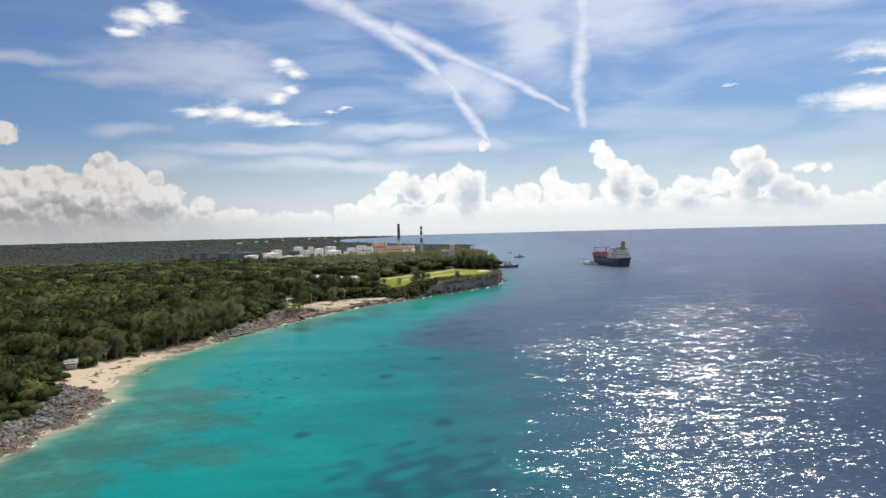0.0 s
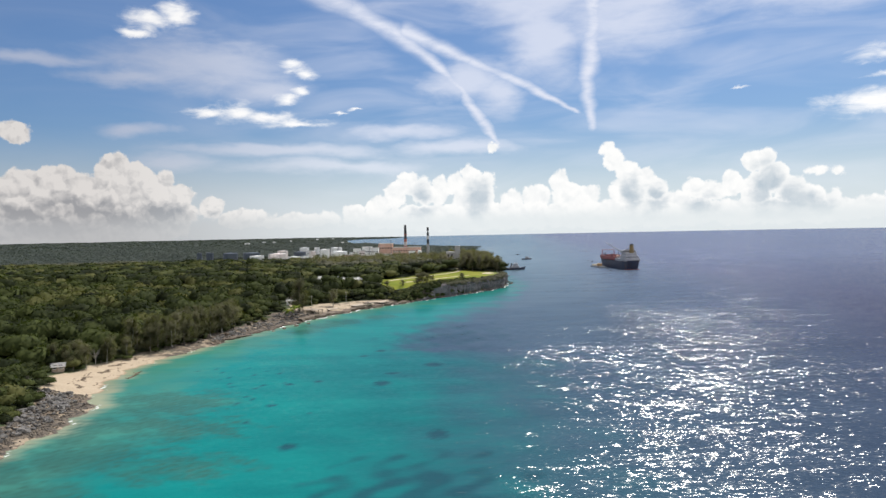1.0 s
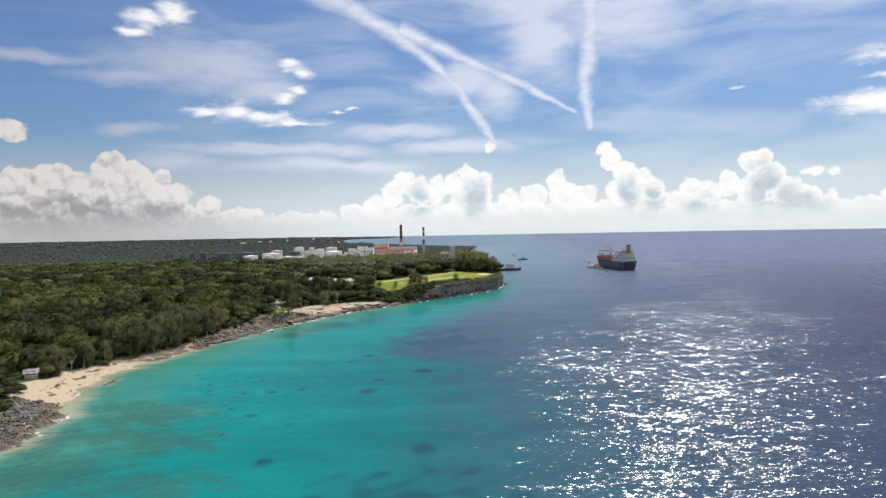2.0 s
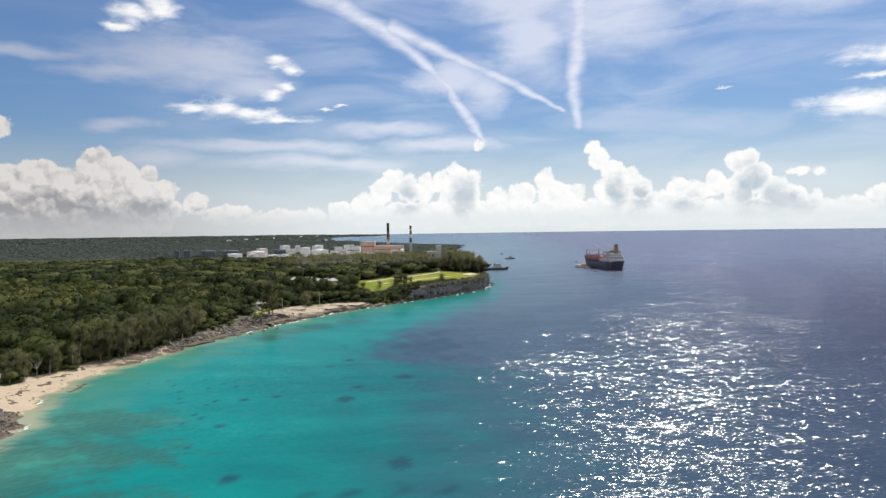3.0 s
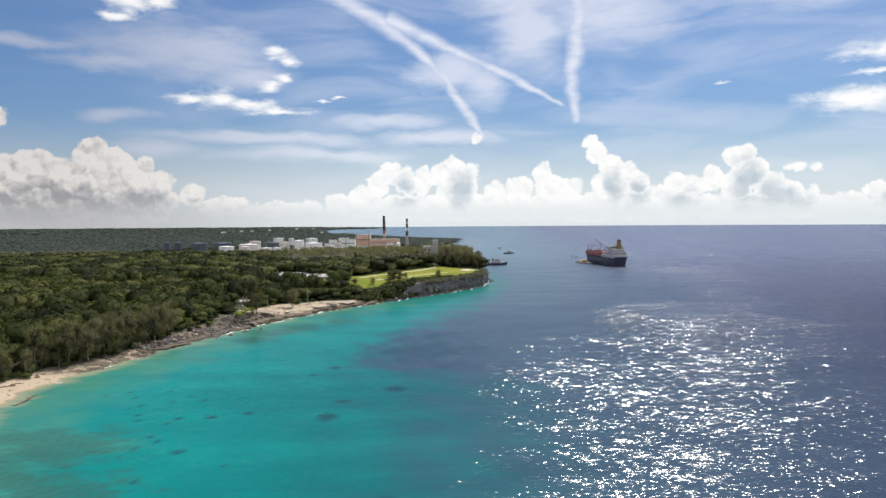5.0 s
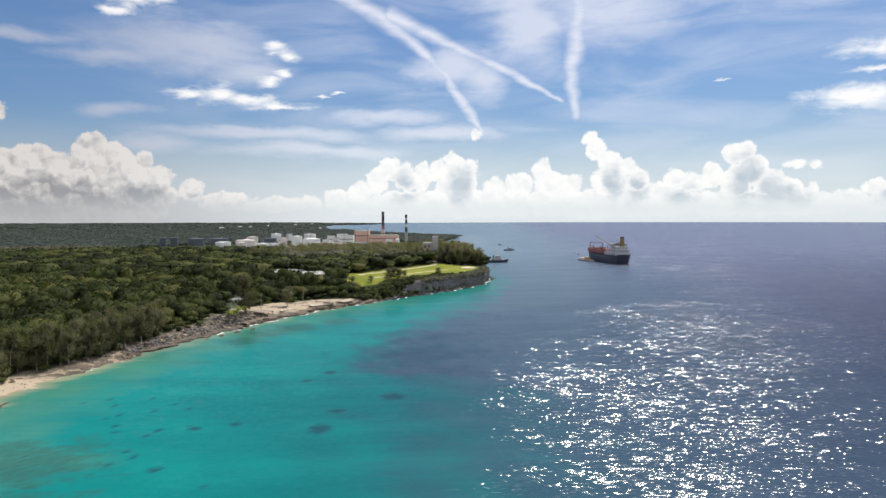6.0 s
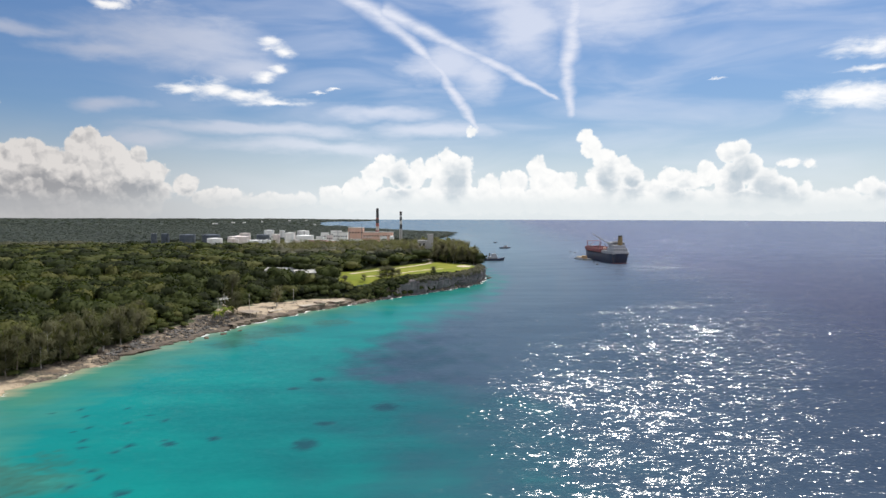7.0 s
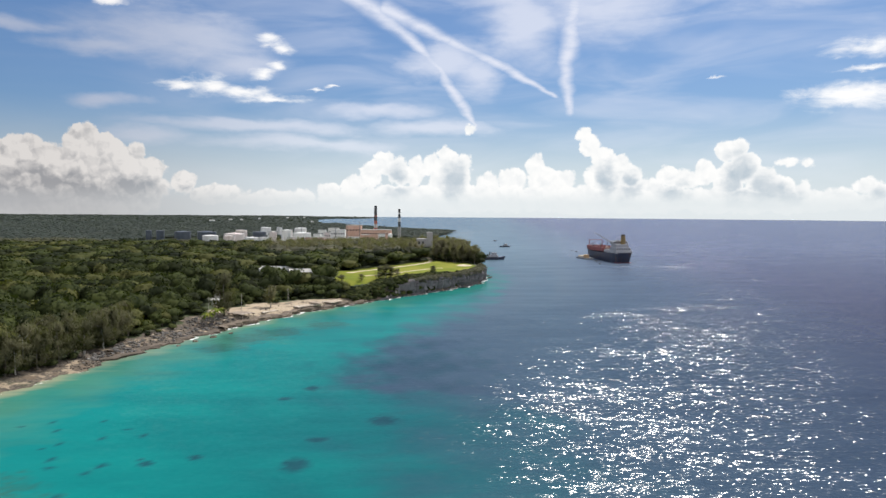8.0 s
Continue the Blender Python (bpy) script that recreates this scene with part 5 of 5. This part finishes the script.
h1 = house(-84, 494, -6, 19, 7, 3.2, WHITE, ROOF, "long low white house with a pale roof among trees", 6, 1.5)
part("porch_roof", box(-6, -6.0, 2.5, 8, -4.11, 2.68), ROOF, h1)
for px in (-5.6, -1, 3.4, 7.6):
    part("porch_post", rod((px, -5.8, -0.3), (px, -5.8, 2.5), 0.09, None, 8), WHITE, h1)
part("mast", rod((6.5, 1.0, 3.6), (6.5, 1.0, 8.2), 0.07, 0.04, 6), WHITE, h1)
house(-62, 477, 8, 12, 6, 3.0, TIMBER, ROOF, "brown timber house with a grey roof near the lawn", 4, 1.6)
house(-71, 484, 20, 7, 5, 2.8, WHITE, ROOF, "small white outbuilding beside the houses", 2, 1.2)
hut = house(-124.5, 224, 25, 3.4, 2.6, 1.7, TIMBER, CONCRETE, "small weathered grey beach hut beside the sand", 2, 1.0, "beach_hut")
house(-128, 270, 40, 6, 3.5, 2.0, TIMBER, WHITE, "white-roofed hut half hidden behind casuarinas", 2, 0.9, "beach_hut")
for i, (x, y) in enumerate([(-91, 398), (-106, 402), (-97, 420)]):
    house(x, y, 15 * i, 3.2, 2.6, 2.4, WHITE, ROOF, "tiny pale shed in a gap between the trees", 1, 0.7, "shed")
for x, y in ((-76, 386), (-60, 408), (-86, 372)):
    t = thing("utility_pole", "thin grey pole standing behind the rock shelf", "pole", x, y, None, 0, "shore poles")
    part("pole", rod((0, 0, -0.5), (0, 0, 7.5), 0.11, 0.08, 8), DEADWOOD, t)
    part("crossarm", box(-0.7, -0.05, 6.9, 0.7, 0.05, 7.02), DEADWOOD, t)
STONES = [(-136, 212.5, 0.7), (-134.5, 213.4, 0.5)]
for x, y, s in STONES:
    boulder(x, y, s, grey, "pale stone lying in the sandy clearing", "clearing stones")

# a bare concrete tower at the edge of the headland trees
tower = thing("concrete_tower", "grey weathered concrete tower above the headland trees", "tower", 4, 640)
part("block", box(-6, -5, -1, 2.2, 5, 15.5, 0.15), CONCRETE, tower)
part("shaft", box(2.204, -4, -1, 7, 4, 20, 0.15), CONCRETE, tower)
part("parapet", box(2.0, -4.3, 20.004, 7.3, 4.3, 20.7, 0.05), CONCRETE, tower)
# openings are flat near-black panels, the shade inside put into their colour
for i in range(3):
    for j in range(2):
        part("opening", box(-4.8 + 3.2 * j, -5.03, 2.5 + 4.2 * i, -3.2 + 3.2 * j, -5.003, 4.8 + 4.2 * i), DARK, tower)
for i in range(3):
    part("ledge", box(-6.2, -5.35, 5.6 + 4.2 * i, 2.0, -5.004, 5.9 + 4.2 * i), CONCRETE, tower)

# ---------- power station and oil depot ----------
def tank(x, y, r, top, mat, label, cone=0.12):
    g = hz(x, y) - 1
    t = thing("oil_tank", label, "storage tank", x, y, g, (x * 37) % 360, "oil depot tanks")
    h = top - g - r * cone
    shell = [(r, 0), (r, h * 0.33), (r + 0.12, h * 0.335), (r + 0.12, h * 0.35), (r, h * 0.355), (r, h * 0.66), (r + 0.12, h * 0.665), (r + 0.12, h * 0.68), (r, h * 0.685), (r, h)]
    part("shell", lathe(shell, 40), mat, t, smooth=False)
    part("roof", lathe([(r + 0.25, h + 0.004), (r + 0.25, h + 0.3), (r * 0.5, h + r * cone * 0.6), (0.6, h + r * cone + 0.2)], 40), mat, t)
    rail = bmesh.new()
    for i in range(24):
        a, b = 6.283 * i / 24, 6.283 * (i + 1) / 24
        p, q = Vector((math.cos(a) * r, math.sin(a) * r, h + 1.3)), Vector((math.cos(b) * r, math.sin(b) * r, h + 1.3))
        rod(p, q, 0.05, None, 4, rail)
        rod(p - Vector((0, 0, 1.1)), p, 0.05, None, 4, rail)
    part("railing", rail, STEEL, t)
    stair = bmesh.new()
    for i in range(26):
        a = -2.4 + 1.4 * i / 25
        p = Vector((math.cos(a) * (r + 0.6), math.sin(a) * (r + 0.6), h * (i + 0.5) / 26))
        rod(p - Vector((0, 0, 0.1)), p, 0.6, None, 6, stair)
    part("stair", stair, STEEL, t)


P, K, W = TANK_PINK, TANK_DARK, WHITE
for x, y, r, top, m in [(-283, 1000, 10.1, 13.6, W), (-258, 1000, 7.5, 13, P), (-265, 1050, 14.2, 15, P), (-224, 985, 8.5, 11.8, W), (-209, 985, 5.5, 11.8, W), (-277, 1130, 8.5, 16.7, P), (-240, 1092, 9.5, 15.6, K), (-256, 1200, 8.2, 19.4, W), (-213, 1060, 5.2, 16.6, P), (-234, 1200, 4.6, 18.7, W), (-199, 1085, 7.3, 18.5, W), (-172, 1060, 12.8, 16, W), (-196, 1180, 9.5, 19.3, W)]:
    tank(x, y, r, top, m, {id(P): "pale pinkish steel oil tank in the depot", id(K): "dark slate oil tank with a low roof", id(W): "white steel oil tank with a shallow cone roof"}[id(m)])
for x, y, r, top in [(-348, 1080, 11.3, 16.1), (-388, 1100, 5.7, 16.2), (-326, 1120, 13.5, 15.0), (-405, 1100, 4.1, 16.1)]:
    tank(x, y, r, top, K, "dark slate oil tank at the edge of the woods")


def block(x, y, wide, deep, top, mat, label, turn=0, bays=5, roof=None):
    g = hz(x, y) - 0.5
    h = top - g
    t = thing("industrial_building", label, "industrial building", x, y, g, turn, "power station buildings")
    part("wall", box(-wide / 2, -deep / 2, 0, wide / 2, deep / 2, h, 0.1), mat, t)
    part("roof", box(-wide / 2 - 0.3, -deep / 2 - 0.3, h + 0.004, wide / 2 + 0.3, deep / 2 + 0.3, h + 0.6, 0.08), roof or ROOF, t)
    for i in range(bays):
        wx = -wide / 2 + wide * (i + 0.5) / bays
        part("window", box(wx - wide / bays * 0.28, -deep / 2 - 0.05, h * 0.62, wx + wide / bays * 0.28, -deep / 2 - 0.003, h * 0.72), GLASS, t)
    return t


block(-140, 980, 24, 14, 11.8, PINK, "pink-walled depot warehouse with a flat roof", 4)
block(-118, 1000, 28, 12, 9.4, ORANGE, "long low terracotta shed with a pale roof", -4, 7)
block(-125, 1100, 21, 14, 18.3, WHITE, "white plant building with ribbon windows", 0, 6)
block(-152, 1120, 12, 10, 17, WHITE, "small white plant building behind the tanks", 6, 3)
b = block(-110, 1180, 24, 20, 23.4, ORANGE, "tall terracotta boiler house of the power station", 0, 5)
part("vent", box(-6, -3, b.children[0].dimensions.z + 0.608, 2, 3, b.children[0].dimensions.z + 3, 0.1), STEEL, b)
hall = block(-72, 1150, 47, 18, 17.1, ORANGE, "long terracotta turbine hall with a pale roof", 0, 11)
for i in range(4):
    part("vent", rod((-18 + 12 * i, 0, 10), (-18 + 12 * i, 0, 16.2 - 5.0), 1.1, 0.9, 12), STEEL, hall)
for i, (x, y, w, d, top, m) in enumerate([(-160, 1010, 14, 9, 8.5, WHITE), (-176, 1020, 9, 8, 9.5, TANK_PINK), (-190, 1015, 12, 8, 7.5, WHITE), (-150, 1060, 10, 9, 13, WHITE), (-138, 1075, 9, 8, 15, TANK_PINK), (-96, 1040, 16, 9, 10, WHITE), (-82, 1070, 12, 8, 12, ORANGE), (-140, 1160, 16, 10, 19, WHITE), (-60, 1090, 10, 8, 12.5, WHITE), (-240, 1030, 9, 7, 9, WHITE), (-228, 1120, 12, 8, 15, WHITE), (-205, 1130, 10, 8, 17, TANK_PINK)]):
    block(x, y, w, d, top, m, "small pale plant building among the tanks" if m is not ORANGE else "small terracotta plant building by the hall", (i * 7) % 15 - 7, 3)
for i, (x, y, top) in enumerate([(-118, 1150, 27), (-100, 1165, 29), (-128, 1090, 22), (-180, 1100, 22), (-60, 1160, 24)]):
    t = thing("vent_stack", "thin grey steel vent stack in the plant", "vent stack", x, y, None, 0, "plant vent stacks")
    part("pipe", rod((0, 0, -0.5), (0, 0, top - t.matrix_basis.translation.z), 0.5, 0.4, 10), STEEL, t)
    part("cap", rod((0, 0, top - t.matrix_basis.translation.z + 0.004), (0, 0, top - t.matrix_basis.translation.z + 0.7), 0.7, 0.6, 10), BLACK, t)
for i, (x0, x1, y) in enumerate([(-200, -130, 1035), (-160, -90, 1085)]):
    t = thing("pipe_rack", "long steel pipe rack between the tanks", "pipe rack", x0, y, None, 0, "pipe racks")
    for k in range(4):
        part("pipe", rod((0, k * 0.6, 5 + 0.01 * k), (x1 - x0, k * 0.6, 5), 0.22, None, 8), WHITE if k % 2 else STEEL, t)
    for k in range(8):
        part("trestle", box((x1 - x0) * k / 7 - 0.2, -0.3, -1, (x1 - x0) * k / 7 + 0.2, 2.2, 4.74), STEEL, t)
dome = thing("water_tank", "small white domed water tank beside the hall", "water tank", -50, 1138, None, 0)
part("shell", lathe([(3.5, -1), (3.5, 8.5), (3.2, 9.8), (2.2, 10.8), (0.8, 11.3)], 24), WHITE, dome)


def chimney(x, y, top, r, bands, label):
    g = hz(x, y)
    t = thing("chimney", label, "chimney", x, y, g, 0, "power station chimneys")
    h, z0 = top - g, 0.0
    for k, (s, m, name) in enumerate(bands):
        z1 = h * s
        ra, rb = r * (1.25 - 0.4 * z0 / h), r * (1.25 - 0.4 * z1 / h)
        part("band", lathe([(ra, z0 + (0.004 if k else -1)), (rb, z1)], 24), m, t, name)
        z0 = z1
    part("rim", lathe([(r * 1.0, h + 0.004), (r * 1.0, h + 0.7), (r * 0.7, h + 0.72)], 24), BLACK, t)
    plat = bmesh.new()
    for i in range(20):
        a, c = 6.283 * i / 20, 6.283 * (i + 1) / 20
        rod((math.cos(a) * r * 1.3, math.sin(a) * r * 1.3, h * 0.93), (math.cos(c) * r * 1.3, math.sin(c) * r * 1.3, h * 0.93), 0.12, None, 4, plat)
    part("platform", plat, STEEL, t)
    part("ladder", box(-0.25, -r * 1.3, 1, 0.25, -r * 1.1, h * 0.95), STEEL, t)


chimney(-82, 1267, 55.0, 2.6, [(0.30, RED, "faded red band"), (0.42, TANK_PINK, "faded pale band"), (0.53, RED, "faded red band"), (0.66, BLACK, "black band"), (0.70, RED, "faded red band"), (1.0, BLACK, "sooty black band")], "tall power station chimney, red below and black above")
chimney(-36, 1143, 49.3, 2.0, [(0.45, CONCRETE, "bare concrete shaft"), (0.60, BLACK, "black band"), (0.72, WHITE, "white band"), (0.84, BLACK, "black band"), (0.90, WHITE, "white band"), (1.0, BLACK, "black band")], "slim power station chimney with black and white bands")

# scattered settlements near the horizon
for i in range(7):
    a = radians(-9 - 9 * ((i * 0.618) % 1))
    d = 2400 + 1500 * ((i * 0.382) % 1)
    x, y = math.sin(a) * d, math.cos(a) * d
    if float(inland(x, y)) > 60:
        s = 7 + 3 * (i % 4)
        t = thing("distant_house", "small white house far off among the woods", "house", x, y, None, 0, "distant houses")
        part("wall", box(-s / 2, -4, -1, s / 2, 4, 7.5, 0.1), WHITE, t)
        part("roof", ridge_roof(-s / 2 - 0.4, -4.5, s / 2 + 0.4, 4.5, 7.5, 9), ROOF, t)


# ---------- ships and boats ----------
def hull(length, beam, depth, draft, sheer=1.0, stern=0.75, n=26):
    """A ship's hull, bow towards +y, from stern at 0: flared bow, rounded stern, raised ends."""
    bm, prev = bmesh.new(), None
    for i in range(n + 1):
        s = i / n
        half = beam / 2 * min(1, stern + (1 - stern) * min(1, s / 0.12)) * (1 - max(0, (s - 0.72) / 0.28) ** 2.2)
        top = depth + sheer * (max(0, (s - 0.7) / 0.3) ** 1.5 + 0.5 * max(0, (0.2 - s) / 0.2))
        rake = length * 0.05 * max(0, (s - 0.85) / 0.15)
        row = []
        for j, (k, z) in enumerate(((1.0, top), (0.97, top * 0.55), (0.9, 0.2), (0.75, -draft * 0.7), (0.35, -draft))):
            flare = k if s < 0.8 else k ** (1 + 2 * (s - 0.8) / 0.2)
            y = s * length + rake * (z / top if z > 0 else 0) - (0.04 * length * max(0, 0.08 - s) / 0.08 * (1 - max(z, 0) / top) * -1)
            row.append((half * flare, y, z))
        ring = [bm.verts.new((x, y, z)) for x, y, z in row] + [bm.verts.new((-x, y, z)) for x, y, z in reversed(row)]
        if prev:
            for j in range(9):
                bm.faces.new((prev[j], prev[j + 1], ring[j + 1], ring[j]))
            bm.faces.new((prev[9], prev[0], ring[0], ring[9]))
        else:
            bm.faces.new(ring)
        prev = ring
    bm.faces.new(prev[::-1])
    bmesh.ops.remove_doubles(bm, verts=bm.verts, dist=0.01)
    bmesh.ops.recalc_face_normals(bm, faces=bm.faces)
    return bm


ship = thing("cargo_ship", "dark-hulled cargo ship with red foredeck and ochre funnel at anchor", "ship", 191, 711, 0, 7)
part("hull", hull(92, 17, 8.2, 5, 2.6), HULL, ship)
part("boot_topping", box(-7.2, 2, -0.6, 7.2, 66, 0.35), HULL_RED, ship)
part("foredeck_coaming", box(-8.4, 34, 8.9, 8.4, 74, 12.6, 0.2), HULL_RED, ship, "red-painted raised hatch coaming")
for i in range(3):
    hc = part("hatch_cover", box(-6.4, 36 + 13 * i, 12.604, 6.4, 47 + 13 * i, 13.5, 0.15), HULL_RED, ship)
    for k in range(4):
        part("rib", box(-6.5, 37.5 + 13 * i + 2.6 * k, 13.504, 6.5, 37.9 + 13 * i + 2.6 * k, 13.75), HULL_RED, hc)
part("forecastle", box(-5.5, 76, 9.3, 5.5, 86, 12.9, 0.4), HULL_RED, ship)
for sy in (42, 62):
    part("vent_post", rod((-7.6, sy, 12.6), (-7.6, sy, 16.6), 0.45, 0.35, 10), BLACK, ship)
    part("vent_post", rod((7.6, sy, 12.6), (7.6, sy, 16.6), 0.45, 0.35, 10), BLACK, ship)
part("poop", box(-7.9, 1.5, 8.5, 7.9, 30, 11.2, 0.25), SHIP_WHITE, ship)
h2 = part("accommodation", box(-7.2, 4, 11.204, 7.2, 20, 14.4, 0.2), SHIP_WHITE, ship)
part("upper_house", box(-6.0, 6, 14.404, 6.0, 18, 17.2, 0.2), SHIP_WHITE, ship)
bridge = part("bridge", box(-7.8, 12, 17.204, 7.8, 18, 19.8, 0.2), SHIP_WHITE, ship)
for k in range(7):
    part("window", box(-6.6 + 2.0 * k, 11.94, 18.3, -5.4 + 2.0 * k, 11.997, 19.2), GLASS, bridge)
for k in range(6):
    part("porthole", box(-6.2 + 2.3 * k, 3.94, 12.4, -5.3 + 2.3 * k, 3.997, 13.4), GLASS, h2)
fn = part("funnel", lathe([(2.3, 0), (2.2, 5.2), (2.0, 8.0)], 20), FUNNEL, ship, "ochre funnel")
fn.matrix_basis = pose(1.5, 8.6, 17.204)
ft = part("funnel_top", lathe([(2.05, 0), (1.95, 1.3), (1.5, 1.32)], 20), BLACK, fn)
ft.matrix_basis = pose(0, 0, 8.004)
part("mast", rod((0, 15, 19.8), (0, 15, 26), 0.22, 0.1, 8), SHIP_WHITE, ship)
part("yard", rod((-2.6, 15, 23.6), (2.6, 15, 23.6), 0.09, None, 6), SHIP_WHITE, ship)
crane = part("crane", rod((0, 31.5, 8.5), (0, 31.5, 17.5), 1.1, 0.9, 12), SHIP_WHITE, ship)
part("jib", rod((0, 31.5, 17), (-13.5, 44, 27.5), 0.5, 0.28, 8), STEEL, crane)
part("cable", rod((0, 31.5, 19), (-13.5, 44, 27.5), 0.07, None, 5), STEEL, crane)
part("cab", box(-1.3, 30.2, 17.504, 1.3, 32.8, 19.4, 0.2), SHIP_WHITE, crane)
for sx in (-6.9, 6.9):
    post = part("king_post", rod((sx, 74.5, 10.5), (sx, 74.5, 19.5), 0.5, 0.35, 10), HULL_RED, ship)
    part("derrick", rod((sx, 74.0, 13.4), (sx * 0.5, 61.0, 18.6), 0.22, 0.14, 8), HULL_RED, post)
part("cross_beam", rod((-6.9, 74.5, 18.8), (6.9, 74.5, 18.8), 0.3, None, 8), HULL_RED, ship)
for k in range(5):
    part("deck_locker", box(-7.6 + 3.2 * k, 31.0, 8.9, -5.8 + 3.2 * k, 33.4, 11.0 + 0.5 * (k % 3), 0.12), STEEL if k % 2 else SHIP_WHITE, ship)
part("monkey_island", box(-3.4, 12.6, 19.804, 3.4, 17.2, 20.7, 0.12), SHIP_WHITE, ship)
for sx in (-2.6, 2.6):
    part("radar_post", rod((sx, 14.2, 20.7), (sx, 14.2, 24.0), 0.14, 0.08, 6), SHIP_WHITE, ship)
for sx in (-1, 1):
    lb = part("lifeboat", lathe([(0.1, -3), (0.9, -2.2), (1.15, 0), (0.9, 2.2), (0.1, 3)], 12), ORANGE, ship, "orange lifeboat in its davit")
    lb.matrix_basis = pose(sx * 8.0, 24, 13.6, 90, 0, 0)
    for dy in (21.5, 26.5):
        part("davit", rod((sx * 7.2, dy, 11.2), (sx * 7.9, dy, 15.4), 0.16, 0.12, 6), SHIP_WHITE, ship)
rail = bmesh.new()
for k in range(24):
    for sx in (-7.8, 7.8):
        rod((sx, 2 + k * 1.2, 11.2), (sx, 2 + k * 1.2, 12.3), 0.05, None, 4, rail)
for sx in (-7.8, 7.8):
    rod((sx, 2, 12.3), (sx, 29.6, 12.3), 0.05, None, 4, rail)
rod((-7.8, 2, 12.3), (7.8, 2, 12.3), 0.05, None, 4, rail)
part("railing", rail, SHIP_WHITE, ship)

barge = thing("work_barge", "low barge with a yellow deckhouse lying beside the ship", "barge", 169, 757, 0, 10)
part("hull", box(-4.5, 0, -0.8, 4.5, 24, 1.6, 0.3), STEEL, barge)
part("deckhouse", box(-3.2, 2, 1.604, 0.5, 8, 4.6, 0.15), YELLOW, barge, "yellow deckhouse")
part("deck_load", box(-3, 10, 1.604, 3.2, 22, 3.0, 0.15), SANDY, barge)


def tug(x, y, turn, s, label):
    t = thing("tugboat", label, "tugboat", x, y, 0, turn, "workboats")
    t.scale = (s, s, s)
    part("hull", hull(30, 9, 2.6, 2, 1.4, 0.85, 18), HULL, t)
    part("fender", rod((-4.2, 1, 2.4), (-4.2, 20, 2.6), 0.35, None, 8), RUBBER, t)
    part("fender", rod((4.2, 1, 2.4), (4.2, 20, 2.6), 0.35, None, 8), RUBBER, t)
    part("deckhouse", box(-3, 11, 2.7, 3, 22, 5.4, 0.2), SHIP_WHITE, t)
    wh = part("wheelhouse", box(-2.3, 15, 5.404, 2.3, 20.5, 8.2, 0.2), SHIP_WHITE, t)
    for k in range(3):
        part("window", box(-1.9 + 1.3 * k, 14.94, 6.7, -0.9 + 1.3 * k, 14.997, 7.7), GLASS, wh)
    for k in range(4):
        part("window", box(-2.36, 15.5 + 1.2 * k, 6.7, -2.303, 16.4 + 1.2 * k, 7.7), GLASS, wh)
    part("funnel", rod((0, 12.6, 5.4), (0, 12.6, 8.8), 0.8, 0.7, 12), BLACK, t)
    part("mast", rod((0, 18.5, 8.2), (0, 18.5, 12.5), 0.14, 0.07, 6), STEEL, t)
    part("towing_bitt", rod((-1, 7, 2.6), (1, 7, 3.6), 0.3, None, 8), STEEL, t)


tug(58, 750, -80, 0.85, "dark-hulled tug with pale wheelhouse off the headland")
tug(104, 985, -70, 0.5, "small dark workboat at rest beyond the headland")
tug(112, 1160, -75, 0.22, "tiny dark workboat far beyond the headland")
for x, y, s in ((164, 697, 1.1), (171, 738, 0.9), (183, 905, 1.0), (184, 884, 1.2), (166, 720, 0.7)):
    t = thing("mooring_buoy", "dark round mooring buoy floating near the ship", "buoy", x, y, 0, 0, "mooring buoys")
    part("float", lathe([(0.5 * s, -0.5 * s), (1.1 * s, -0.1 * s), (1.15 * s, 0.4 * s), (0.6 * s, 0.9 * s)], 16), RUBBER, t, smooth=True)
    part("ring", rod((0, 0, 0.9 * s), (0, 0, 1.5 * s), 0.12 * s, None, 6), STEEL, t)
